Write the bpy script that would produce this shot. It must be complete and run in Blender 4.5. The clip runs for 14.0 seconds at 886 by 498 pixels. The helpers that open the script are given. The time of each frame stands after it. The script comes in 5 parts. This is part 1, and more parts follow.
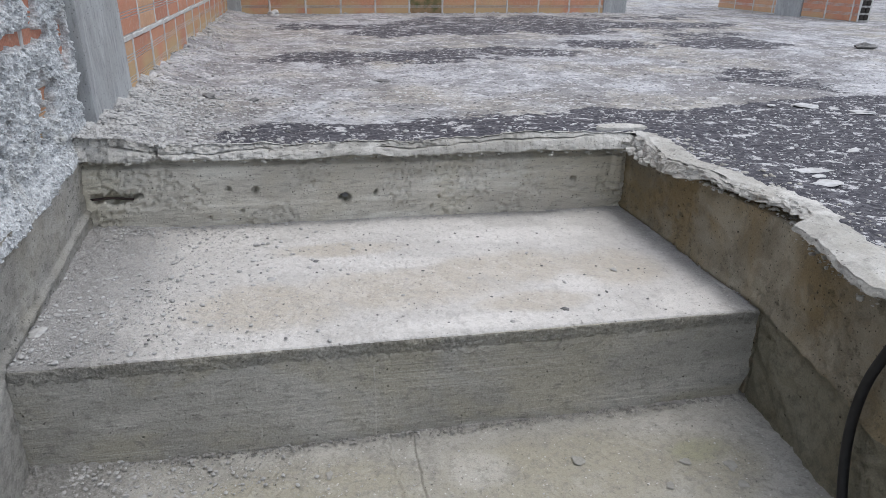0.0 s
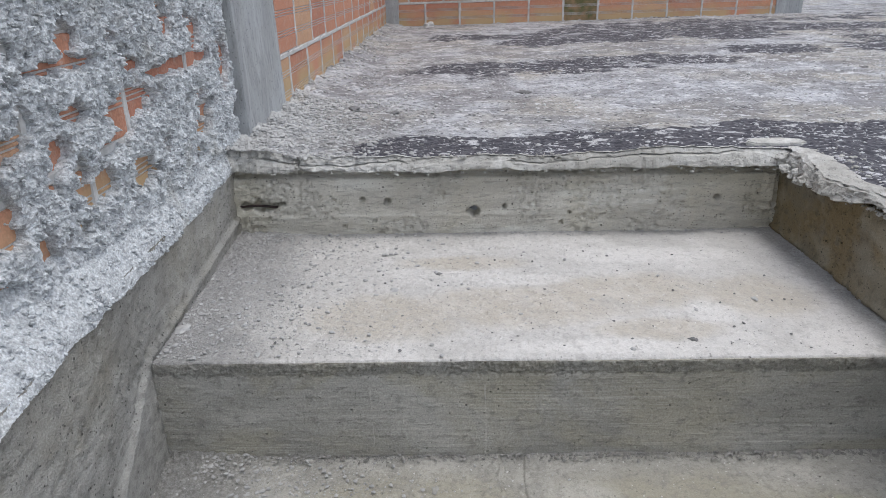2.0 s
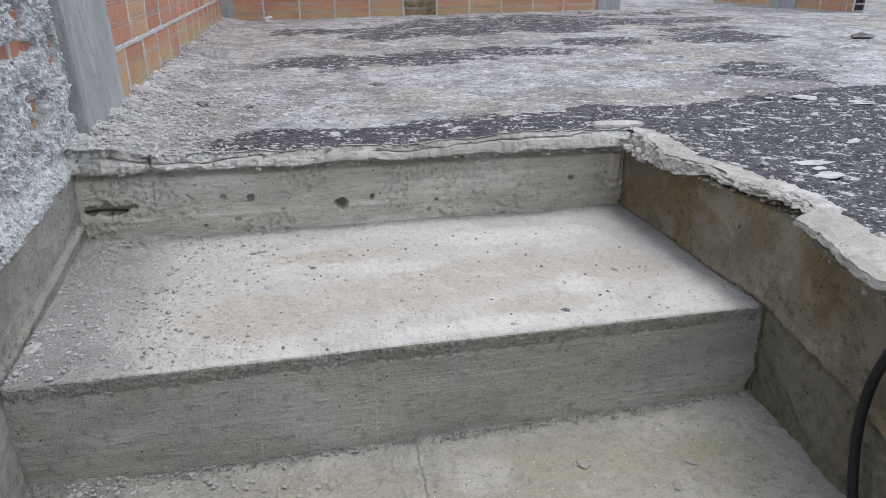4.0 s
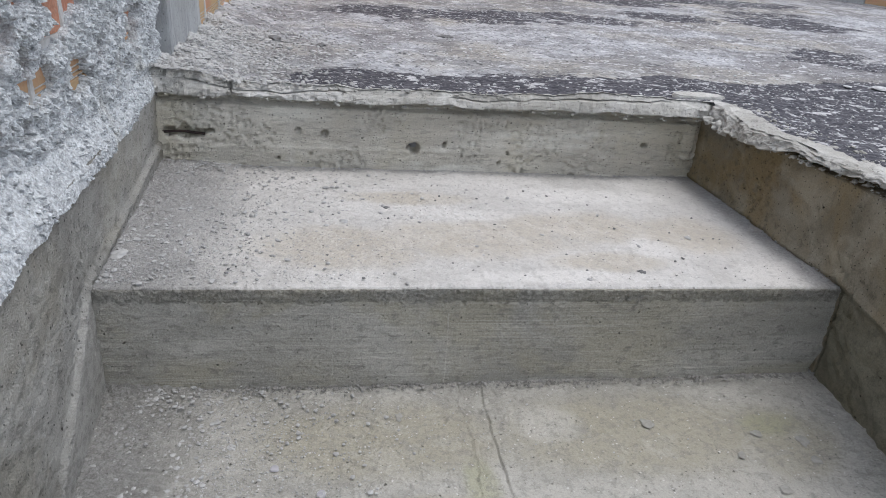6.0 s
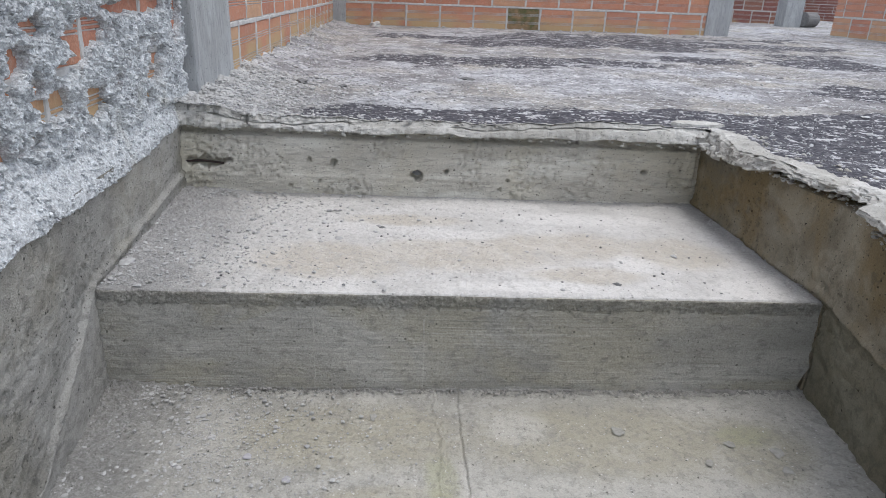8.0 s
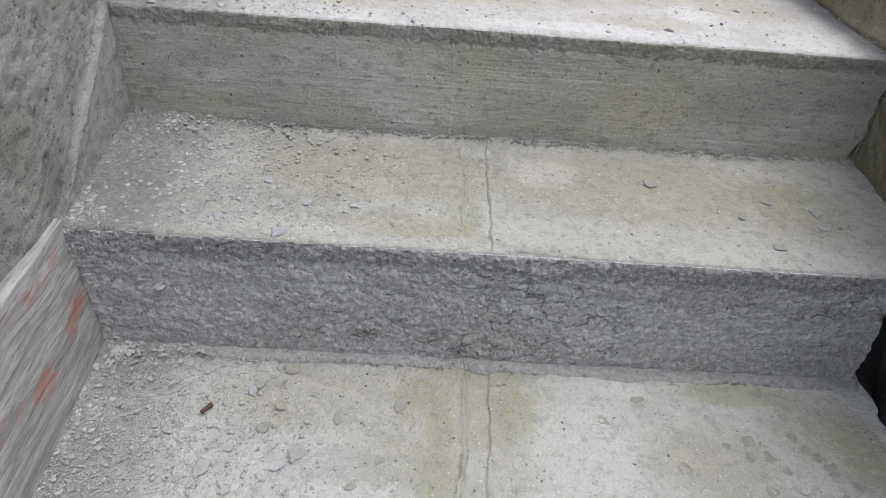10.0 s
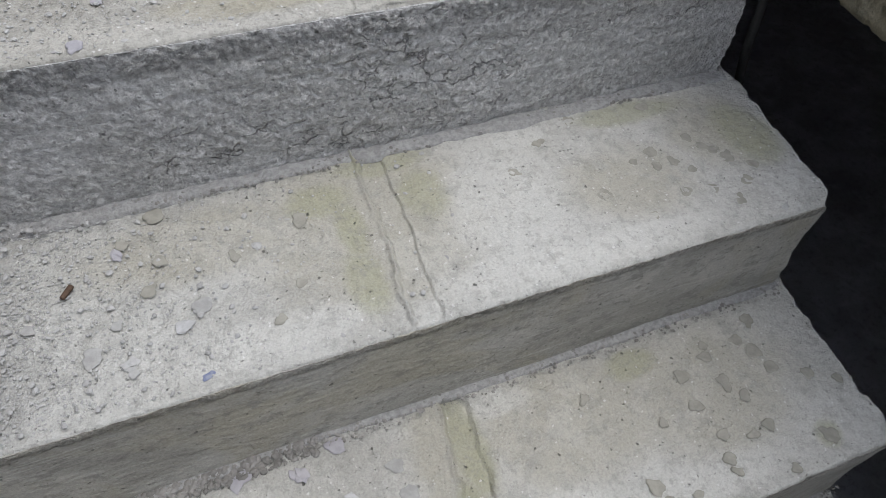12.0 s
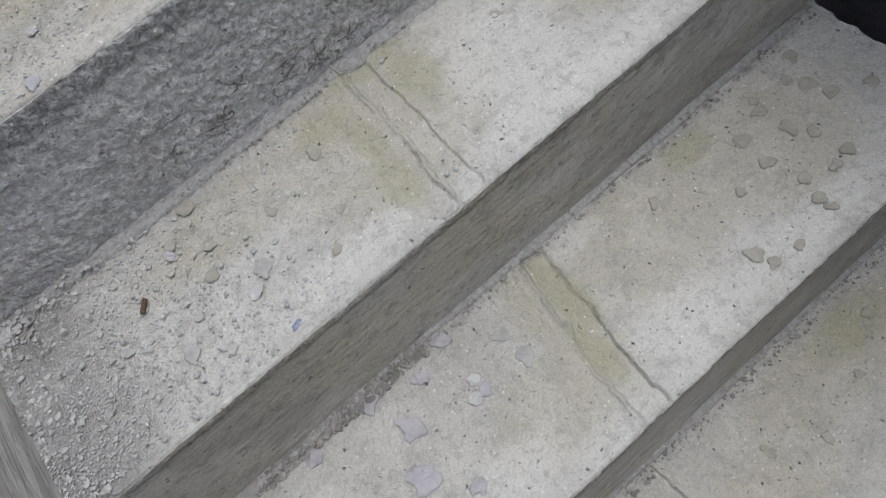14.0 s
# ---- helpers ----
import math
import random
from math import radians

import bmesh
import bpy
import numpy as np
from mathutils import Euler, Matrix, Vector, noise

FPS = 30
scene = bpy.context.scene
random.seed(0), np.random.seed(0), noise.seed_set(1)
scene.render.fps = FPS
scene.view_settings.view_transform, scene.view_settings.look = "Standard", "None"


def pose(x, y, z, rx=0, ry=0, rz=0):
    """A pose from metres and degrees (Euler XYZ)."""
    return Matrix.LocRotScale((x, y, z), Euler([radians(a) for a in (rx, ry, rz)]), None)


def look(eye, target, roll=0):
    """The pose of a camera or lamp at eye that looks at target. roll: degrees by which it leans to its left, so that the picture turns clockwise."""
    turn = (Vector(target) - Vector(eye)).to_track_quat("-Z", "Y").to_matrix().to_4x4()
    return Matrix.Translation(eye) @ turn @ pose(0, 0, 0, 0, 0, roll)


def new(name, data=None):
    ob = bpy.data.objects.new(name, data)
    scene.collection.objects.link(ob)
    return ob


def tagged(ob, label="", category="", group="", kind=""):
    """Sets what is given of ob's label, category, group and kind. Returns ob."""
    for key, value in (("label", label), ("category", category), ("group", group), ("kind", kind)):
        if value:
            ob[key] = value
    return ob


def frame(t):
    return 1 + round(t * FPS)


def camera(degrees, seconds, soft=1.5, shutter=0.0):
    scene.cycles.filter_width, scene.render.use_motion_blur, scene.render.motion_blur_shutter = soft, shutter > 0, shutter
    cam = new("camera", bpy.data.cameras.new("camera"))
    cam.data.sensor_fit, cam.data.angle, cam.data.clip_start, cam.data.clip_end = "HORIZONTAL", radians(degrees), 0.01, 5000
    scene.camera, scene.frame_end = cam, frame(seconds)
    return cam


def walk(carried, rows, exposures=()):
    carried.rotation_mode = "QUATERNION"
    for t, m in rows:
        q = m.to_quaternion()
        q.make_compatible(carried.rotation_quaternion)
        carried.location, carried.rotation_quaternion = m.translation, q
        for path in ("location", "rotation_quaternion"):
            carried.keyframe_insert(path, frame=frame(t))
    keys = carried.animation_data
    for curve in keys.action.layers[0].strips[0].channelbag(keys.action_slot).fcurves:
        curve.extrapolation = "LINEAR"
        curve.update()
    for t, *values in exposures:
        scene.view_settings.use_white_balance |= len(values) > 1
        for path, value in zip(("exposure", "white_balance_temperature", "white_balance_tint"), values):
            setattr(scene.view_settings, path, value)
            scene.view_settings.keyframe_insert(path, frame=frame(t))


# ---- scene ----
cam = camera(65.9, 14.0, soft=0.45)
PATH = [
    (0, (0.459, -1.029, 0.597), (0.87, 0.775, -0.162), 1.7),
    (0.5, (0.436, -1.011, 0.6), (0.701, 0.792, -0.224), 0.5),
    (1, (0.453, -0.997, 0.613), (0.543, 0.837, -0.18), 1.1),
    (1.5, (0.487, -1.013, 0.605), (0.479, 0.842, -0.144), 0.1),
    (2, (0.519, -1.015, 0.611), (0.497, 0.841, -0.133), -1.0),
    (2.5, (0.556, -1.015, 0.621), (0.732, 0.826, -0.14), -2.2),
    (2.7, (0.562, -1.016, 0.619), (0.808, 0.82, -0.134), -2.4),
    (4.8, (0.379, -1.014, 0.58), (0.899, 0.759, -0.184), 3.6),
    (5, (0.361, -1.016, 0.576), (0.899, 0.746, -0.203), 4.9),
    (5.5, (0.346, -1.02, 0.553), (0.769, 0.762, -0.25), 5.4),
    (6, (0.357, -1.011, 0.547), (0.706, 0.771, -0.29), 5.2),
    (6.5, (0.373, -1.032, 0.549), (0.736, 0.762, -0.258), 3.6),
    (7, (0.413, -1.06, 0.578), (0.65, 0.786, -0.153), 1.2),
    (7.2, (0.436, -1.077, 0.574), (0.682, 0.788, -0.105), 2.5),
    (9.3, (0.54, -1.141, 0.4), (0.601, 0.603, -0.577), 2.7),
    (9.5, (0.538, -1.141, 0.395), (0.604, 0.561, -0.654), 3.4),
    (10, (0.532, -1.14, 0.37), (0.606, 0.476, -0.806), 5.0),
    (10.5, (0.507, -1.122, 0.331), (0.676, 0.363, -0.998), 7.7),
    (11, (0.467, -1.1, 0.297), (0.817, 0.273, -1.115), 8.3),
    (11.1, (0.442, -1.095, 0.291), (0.819, 0.242, -1.148), 8.8),
    (11.5, (0.425, -1.07, 0.269), (0.851, 0.143, -1.263), 8.0),
    (12, (0.435, -1.053, 0.247), (0.997, 0.086, -1.298), 5.6),
    (12.5, (0.438, -1.061, 0.226), (0.986, -0.017, -1.389), -0.4),
    (13, (0.421, -1.062, 0.233), (0.788, -0.008, -1.427), -13.0),
    (13.5, (0.43, -1.068, 0.23), (0.664, -0.053, -1.478), -27.6),
    (14, (0.453, -1.075, 0.226), (0.712, -0.059, -1.477), -28.0),
]
walk(cam, [(t, look(eye, target, roll)) for t, eye, target, roll in PATH], [(0.0, -0.28), (7.2, -0.26), (9.3, -0.03), (10.5, -0.03), (11.5, -0.08), (14.0, -0.20)])

# ---- light ----
world = bpy.data.worlds.new("overcast_sky")
scene.world = world
world.use_nodes = True
wt = world.node_tree
sky = wt.nodes.new("ShaderNodeTexSky")
sky.sky_type, sky.sun_disc = "NISHITA", False
sky.sun_elevation, sky.sun_rotation = radians(76), radians(110)
sky.air_density, sky.dust_density, sky.ozone_density = 1.0, 4.0, 1.0
whiten = wt.nodes.new("ShaderNodeMixRGB")          # a cloud deck takes most of the blue away
whiten.inputs[0].default_value = 0.72
whiten.inputs[2].default_value = (6.95, 7.35, 8.25, 1)
wt.links.new(sky.outputs[0], whiten.inputs[1])
wt.links.new(whiten.outputs[0], wt.nodes["Background"].inputs[0])
wt.nodes["Background"].inputs[1].default_value = 0.20

sun = new("sun", bpy.data.lights.new("sun", "SUN"))
sun.data.energy, sun.data.angle, sun.data.color = 1.5, radians(35), (1.0, 0.98, 0.95)
sun.matrix_world = look((0, 0, 0), (-0.22, 0.08, -0.97))


# ---- noise ----
def lattice(ix, iy, seed):
    h = (ix.astype(np.int64) * 374761393 + iy.astype(np.int64) * 668265263 + seed * 974711) & 0xFFFFFFFF
    h = ((h ^ (h >> 13)) * 1274126177) & 0xFFFFFFFF
    return ((h ^ (h >> 16)) & 0xFFFF) / 65535.0


def vnoise(x, y, seed=0):
    x, y = np.broadcast_arrays(np.asarray(x, float), np.asarray(y, float))
    ix, iy = np.floor(x), np.floor(y)
    fx, fy = x - ix, y - iy
    fx, fy = fx * fx * (3 - 2 * fx), fy * fy * (3 - 2 * fy)
    a, b = lattice(ix, iy, seed), lattice(ix + 1, iy, seed)
    c, d = lattice(ix, iy + 1, seed), lattice(ix + 1, iy + 1, seed)
    return (a * (1 - fx) + b * fx) * (1 - fy) + (c * (1 - fx) + d * fx) * fy


def fbm(x, y, freq, octaves=4, seed=0, gain=0.5):
    """Rough noise about 0, of about +-1; freq in cells a metre."""
    total, amp, norm = 0, 1.0, 0
    for o in range(octaves):
        total = total + amp * (2 * vnoise(np.asarray(x) * freq + 17.3 * o, np.asarray(y) * freq - 9.1 * o, seed + o) - 1)
        norm += amp
        freq, amp = freq * 2.03, amp * gain
    return total / norm * 1.6


def lumps(x, y, freq, seed=0):
    """Rounded grains: 1 at a grain's middle, 0 at its rim."""
    x, y = np.broadcast_arrays(np.asarray(x, float) * freq, np.asarray(y, float) * freq)
    ix, iy = np.floor(x), np.floor(y)
    best = np.full(x.shape, 9.0)
    for dx in (-1, 0, 1):
        for dy in (-1, 0, 1):
            cx, cy = ix + dx, iy + dy
            px, py = cx + lattice(cx, cy, seed), cy + lattice(cx, cy, seed + 7)
            size = 0.6 + 0.8 * lattice(cx, cy, seed + 13)
            best = np.minimum(best, np.hypot(x - px, y - py) / size)
    return np.clip(1 - best, 0, 1)


def step01(v, lo, hi):
    f = np.clip((v - lo) / (hi - lo), 0, 1)
    return f * f * (3 - 2 * f)


def blobs(x, y, spots):
    """The union of soft round patches, each (x, y, half width, half depth): 1 inside, 0 well outside."""
    out = np.zeros(np.broadcast(x, y).shape)
    for cx, cy, rx, ry in spots:
        out = np.maximum(out, step01(np.hypot((x - cx) / rx, (y - cy) / ry), 1.6, 0.5))
    return out


# ---- mesh helpers ----
def link(name, mesh, material, parent=None, label=""):
    ob = new(name, mesh)
    if material:
        mesh.materials.append(material) if not mesh.materials else None
    if parent:
        ob.parent = parent
    return tagged(ob, label)


def grid_data(name, p, smooth=True, **fields):
    """A mesh from an array of places, rows by columns by 3; fields: a value for each place, for its material."""
    rows, cols = p.shape[:2]
    i = np.arange(rows * cols).reshape(rows, cols)
    quads = np.stack([i[:-1, :-1], i[:-1, 1:], i[1:, 1:], i[1:, :-1]], -1).reshape(-1, 4)
    mesh = bpy.data.meshes.new(name)
    mesh.vertices.add(rows * cols)
    mesh.vertices.foreach_set("co", p.reshape(-1).astype(np.float32))
    mesh.loops.add(quads.size)
    mesh.loops.foreach_set("vertex_index", quads.reshape(-1).astype(np.int32))
    mesh.polygons.add(len(quads))
    mesh.polygons.foreach_set("loop_start", np.arange(0, quads.size, 4, dtype=np.int32))
    mesh.polygons.foreach_set("use_smooth", np.full(len(quads), smooth))
    mesh.update(calc_edges=True)
    mesh.validate()
    for key, value in fields.items():
        mesh.attributes.new(key, "FLOAT", "POINT").data.foreach_set("value", np.ascontiguousarray(np.broadcast_to(value, (rows, cols))).reshape(-1).astype(np.float32))
    return mesh


def bm_box(bm, lo, hi, bevel=0.0, jitter=0.0):
    made = bmesh.ops.create_cube(bm, size=1.0)["verts"]
    for v in made:
        v.co = Vector([lo[k] + (v.co[k] + 0.5) * (hi[k] - lo[k]) for k in range(3)])
    if bevel:
        edges = list({e for v in made for e in v.link_edges})
        bmesh.ops.bevel(bm, geom=edges, offset=bevel, segments=2, affect="EDGES", profile=0.6)


def part(name, bm, material, parent=None, label=""):
    mesh = bpy.data.meshes.new(name)
    bm.to_mesh(mesh)
    bm.free()
    return link(name, mesh, material, parent, label)


def boxed(name, lo, hi, material, parent=None, bevel=0.004, label=""):
    bm = bmesh.new()
    bm_box(bm, lo, hi, bevel)
    return part(name, bm, material, parent, label)


def graded(stops):
    """Places along a line: stops are (from, to, cell at from, cell at to)."""
    out = []
    for a, b, c0, c1 in stops:
        v = a
        while v < b - 1e-6:
            out.append(v)
            v += c0 + (c1 - c0) * (v - a) / (b - a)
    out.append(stops[-1][1])
    return np.array(out)


# ---- materials ----
class Nodes:
    def __init__(self, name):
        self.mat = bpy.data.materials.new(name)
        self.mat.use_nodes = True
        self.t = self.mat.node_tree
        self.shader = self.t.nodes["Principled BSDF"]
        geo = self.t.nodes.new("ShaderNodeNewGeometry")
        self.pos, self.normal = geo.outputs["Position"], geo.outputs["Normal"]

    def put(self, socket, value):
        if isinstance(value, bpy.types.NodeSocket):
            self.t.links.new(value, socket)
        elif isinstance(value, tuple) and len(value) == 3 and len(socket.default_value) == 4:
            socket.default_value = (*value, 1)
        else:
            socket.default_value = value

    def scaled(self, s, offset=(0, 0, 0), source=None):
        n = self.t.nodes.new("ShaderNodeMapping")
        self.put(n.inputs[0], source or self.pos)
        n.inputs["Scale"].default_value = s
        n.inputs["Location"].default_value = offset
        return n.outputs[0]

    def noise(self, scale, detail=4, rough=0.55, at=None, warp=0.0):
        n = self.t.nodes.new("ShaderNodeTexNoise")
        self.put(n.inputs["Vector"], at or self.pos)
        n.inputs["Scale"].default_value, n.inputs["Detail"].default_value = scale, detail
        n.inputs["Roughness"].default_value, n.inputs["Distortion"].default_value = rough, warp
        return n.outputs[0]

    def cells(self, scale, at=None, feature="F1"):
        n = self.t.nodes.new("ShaderNodeTexVoronoi")
        n.feature = feature
        self.put(n.inputs["Vector"], at or self.pos)
        n.inputs["Scale"].default_value = scale
        return n.outputs["Distance"], (n.outputs["Color"] if feature == "F1" else None)

    def ramp(self, value, lo, hi, a=0.0, b=1.0):
        n = self.t.nodes.new("ShaderNodeMapRange")
        n.interpolation_type = "SMOOTHSTEP"
        for k, v in zip(range(5), (value, lo, hi, a, b)):
            self.put(n.inputs[k], v)
        return n.outputs[0]

    def math(self, op, a, b=0.0):
        n = self.t.nodes.new("ShaderNodeMath")
        n.operation = op
        self.put(n.inputs[0], a)
        self.put(n.inputs[1], b)
        return n.outputs[0]

    def mix(self, f, a, b, mode="MIX"):
        n = self.t.nodes.new("ShaderNodeMixRGB")
        n.blend_type = mode
        for k, v in enumerate((f, a, b)):
            self.put(n.inputs[k], v)
        return n.outputs[0]

    def axis(self, k, source=None):
        n = self.t.nodes.new("ShaderNodeSeparateXYZ")
        self.put(n.inputs[0], source or self.pos)
        return n.outputs[k]

    def field(self, name):
        n = self.t.nodes.new("ShaderNodeAttribute")
        n.attribute_name = name
        return n.outputs["Fac"]

    def pits(self, scale, share, inner=0.10, outer=0.17):
        """Scattered round air holes: 1 inside."""
        d, tint = self.cells(scale, self.mix(0.006, self.pos, _noise_colour(self, scale * 2)))
        return self.math("MULTIPLY", self.ramp(d, inner, outer, 1, 0), self.ramp(self.axis(0, tint), 1 - share - 0.03, 1 - share))

    def frayed(self, name, lo, hi, wave=12, much=0.9, b=1.0):
        """A field with its border broken up by noise."""
        v = self.math("ADD", self.field(name), self.math("MULTIPLY", self.math("SUBTRACT", self.noise(wave, 7, 0.66, None, 0.5), 0.5), much))
        return self.ramp(v, lo, hi, 0, b)

    def random(self):
        return self.t.nodes.new("ShaderNodeObjectInfo").outputs["Random"]

    def done(self, colour, rough=0.9, height=None, depth=0.002, spec=0.25):
        self.put(self.shader.inputs["Base Color"], colour)
        self.put(self.shader.inputs["Roughness"], rough)
        self.shader.inputs["Specular IOR Level"].default_value = spec
        if height is not None:
            b = self.t.nodes.new("ShaderNodeBump")
            b.inputs["Strength"].default_value, b.inputs["Distance"].default_value = 1.0, depth
            self.put(b.inputs["Height"], height)
            self.put(self.shader.inputs["Normal"], b.outputs[0])
        return self.mat


def concrete(name, light, dark, stain, stain_much=0.5, streak=(1, 1, 1), grain=0.10, pits=0.5, depth=0.0016, lower=None):
    """Bare cast concrete: cloudy tone, yellowish stains, air holes, grain; lower: a second tone, mixed in by the field
    of that name.
    """
    n = Nodes(name)
    at = n.scaled(streak)
    cloud = n.noise(3.1, 7, 0.62, at, 0.5)
    fine = n.noise(330, 3, 0.7)
    mid = n.noise(38, 7, 0.68, at)
    c = n.mix(n.ramp(cloud, 0.36, 0.62), dark, light)
    c = n.mix(n.math("MULTIPLY", n.ramp(n.noise(2.6, 6, 0.62, n.scaled((1, 1, 1), (3.7, 1.2, 0.4)), 0.9), 0.44, 0.62), stain_much), c, stain)
    c = n.mix(n.ramp(mid, 0.52, 0.64, 0, 0.55), c, tuple(v * 0.60 for v in dark))
    c = n.mix(n.ramp(n.noise(9, 7, 0.62, at, 0.4), 0.48, 0.70, 0, 0.5), c, tuple(min(0.8, v * 1.28) for v in light))
    speck, hue = n.cells(150)
    c = n.mix(n.math("MULTIPLY", n.ramp(speck, 0.16, 0.30, 1, 0), n.ramp(n.axis(2, hue), 0.70, 0.78, 0, 0.8)), c, tuple(v * 0.34 for v in dark))
    if lower:
        c = n.mix(n.frayed("lower", 0.45, 0.60, 14, 0.5, 0.75), c, n.mix(n.ramp(mid, 0.40, 0.62), lower, tuple(v * 0.72 for v in lower)))
    hole, tint = n.cells(62)
    pit = n.math("MULTIPLY", n.ramp(hole, 0.10, 0.17, 1, 0), n.ramp(n.axis(0, tint), 0.80, 0.86))
    c = n.mix(n.math("MULTIPLY", pit, pits), c, tuple(v * 0.3 for v in dark))
    height = n.math("ADD", n.math("MULTIPLY", fine, 0.55), n.math("MULTIPLY", mid, 0.8))
    height = n.math("ADD", height, n.math("MULTIPLY", n.noise(140, 3, 0.7), 0.45))
    height = n.math("SUBTRACT", height, n.math("MULTIPLY", pit, 1.4))
    c = n.mix(1.0, c, n.ramp(fine, 0.25, 0.75, 1 - grain, 1 + grain), "MULTIPLY")
    return n.done(c, n.ramp(cloud, 0.2, 0.8, 0.82, 0.95), height, depth)


def _noise_colour(n, scale):
    k = n.t.nodes.new("ShaderNodeTexNoise")
    n.put(k.inputs["Vector"], n.pos)
    k.inputs["Scale"].default_value = scale
    return k.outputs["Color"]


def tread_material(name, light, dark, warm, film_much=0.4, grainy=1.0):
    """Trowelled concrete: a thin pale film with worn islands, warm and green stains, grey dust with sand in it."""
    n = Nodes(name)
    cloud, film = n.noise(4.2, 7, 0.62, None, 0.6), n.noise(13, 8, 0.64, None, 1.1)
    mid, fine, sand = n.noise(48, 6, 0.7), n.noise(330, 3, 0.7), n.noise(150, 4, 0.7)
    c = n.mix(n.ramp(cloud, 0.38, 0.62), dark, light)
    c = n.mix(n.frayed("warm", 0.15, 1.05, 9, 1.0, 0.8), c, warm)
    isle = n.ramp(film, 0.47, 0.63)
    c = n.mix(n.math("MULTIPLY", isle, film_much), c, tuple(min(0.8, v * 1.16) for v in light))
    c = n.mix(n.ramp(n.noise(17, 7, 0.7, n.scaled((1, 1, 1), (4, 7, 1)), 0.7), 0.52, 0.64, 0, 0.6 * grainy), c, tuple(v * 0.84 for v in dark))
    c = n.mix(n.frayed("pale", 0.20, 1.2, 10, 1.1, 0.75), c, tuple(min(0.8, v * 1.12) for v in light))
    c = n.mix(n.frayed("moss", 0.22, 1.15, 14, 1.1, 0.62), c, (0.35, 0.352, 0.235))
    dust = n.frayed("dust", 0.25, 1.0, 9, 0.9)
    c = n.mix(n.math("MULTIPLY", dust, 0.62), c, n.mix(n.ramp(sand, 0.38, 0.62), (0.22, 0.22, 0.218), (0.39, 0.39, 0.388)))
    c = n.mix(n.ramp(mid, 0.52, 0.62, 0, 0.5 * grainy), c, tuple(v * 0.66 for v in dark))
    c = n.mix(n.ramp(n.noise(95, 5, 0.72, n.scaled((1, 1, 1), (6, 1, 3))), 0.54, 0.62, 0, 0.5 * grainy), c, tuple(v * 0.62 for v in dark))
    hole, tiny = n.pits(75, 0.10), n.pits(170, 0.09, 0.14, 0.26)
    c = n.mix(n.math("MULTIPLY", hole, 0.7), c, tuple(v * 0.32 for v in dark))
    c = n.mix(n.math("MULTIPLY", tiny, 0.6), c, tuple(v * 0.38 for v in dark))
    c = n.mix(n.math("MULTIPLY", n.pits(140, 0.10, 0.16, 0.28), 0.6), c, (0.74, 0.74, 0.73))
    c = n.mix(1.0, c, n.ramp(fine, 0.25, 0.75, 1 - 0.16 * grainy, 1 + 0.16 * grainy), "MULTIPLY")
    h = n.math("ADD", n.math("MULTIPLY", mid, 0.5), n.math("MULTIPLY", isle, 0.14))
    h = n.math("ADD", h, n.math("MULTIPLY", n.math("ADD", fine, sand), n.math("ADD", n.math("MULTIPLY", dust, 0.7), 0.28)))
    h = n.math("SUBTRACT", h, n.math("MULTIPLY", n.math("ADD", hole, n.math("MULTIPLY", tiny, 0.6)), 1.1))
    return n.done(c, 0.9, h, 0.0065)


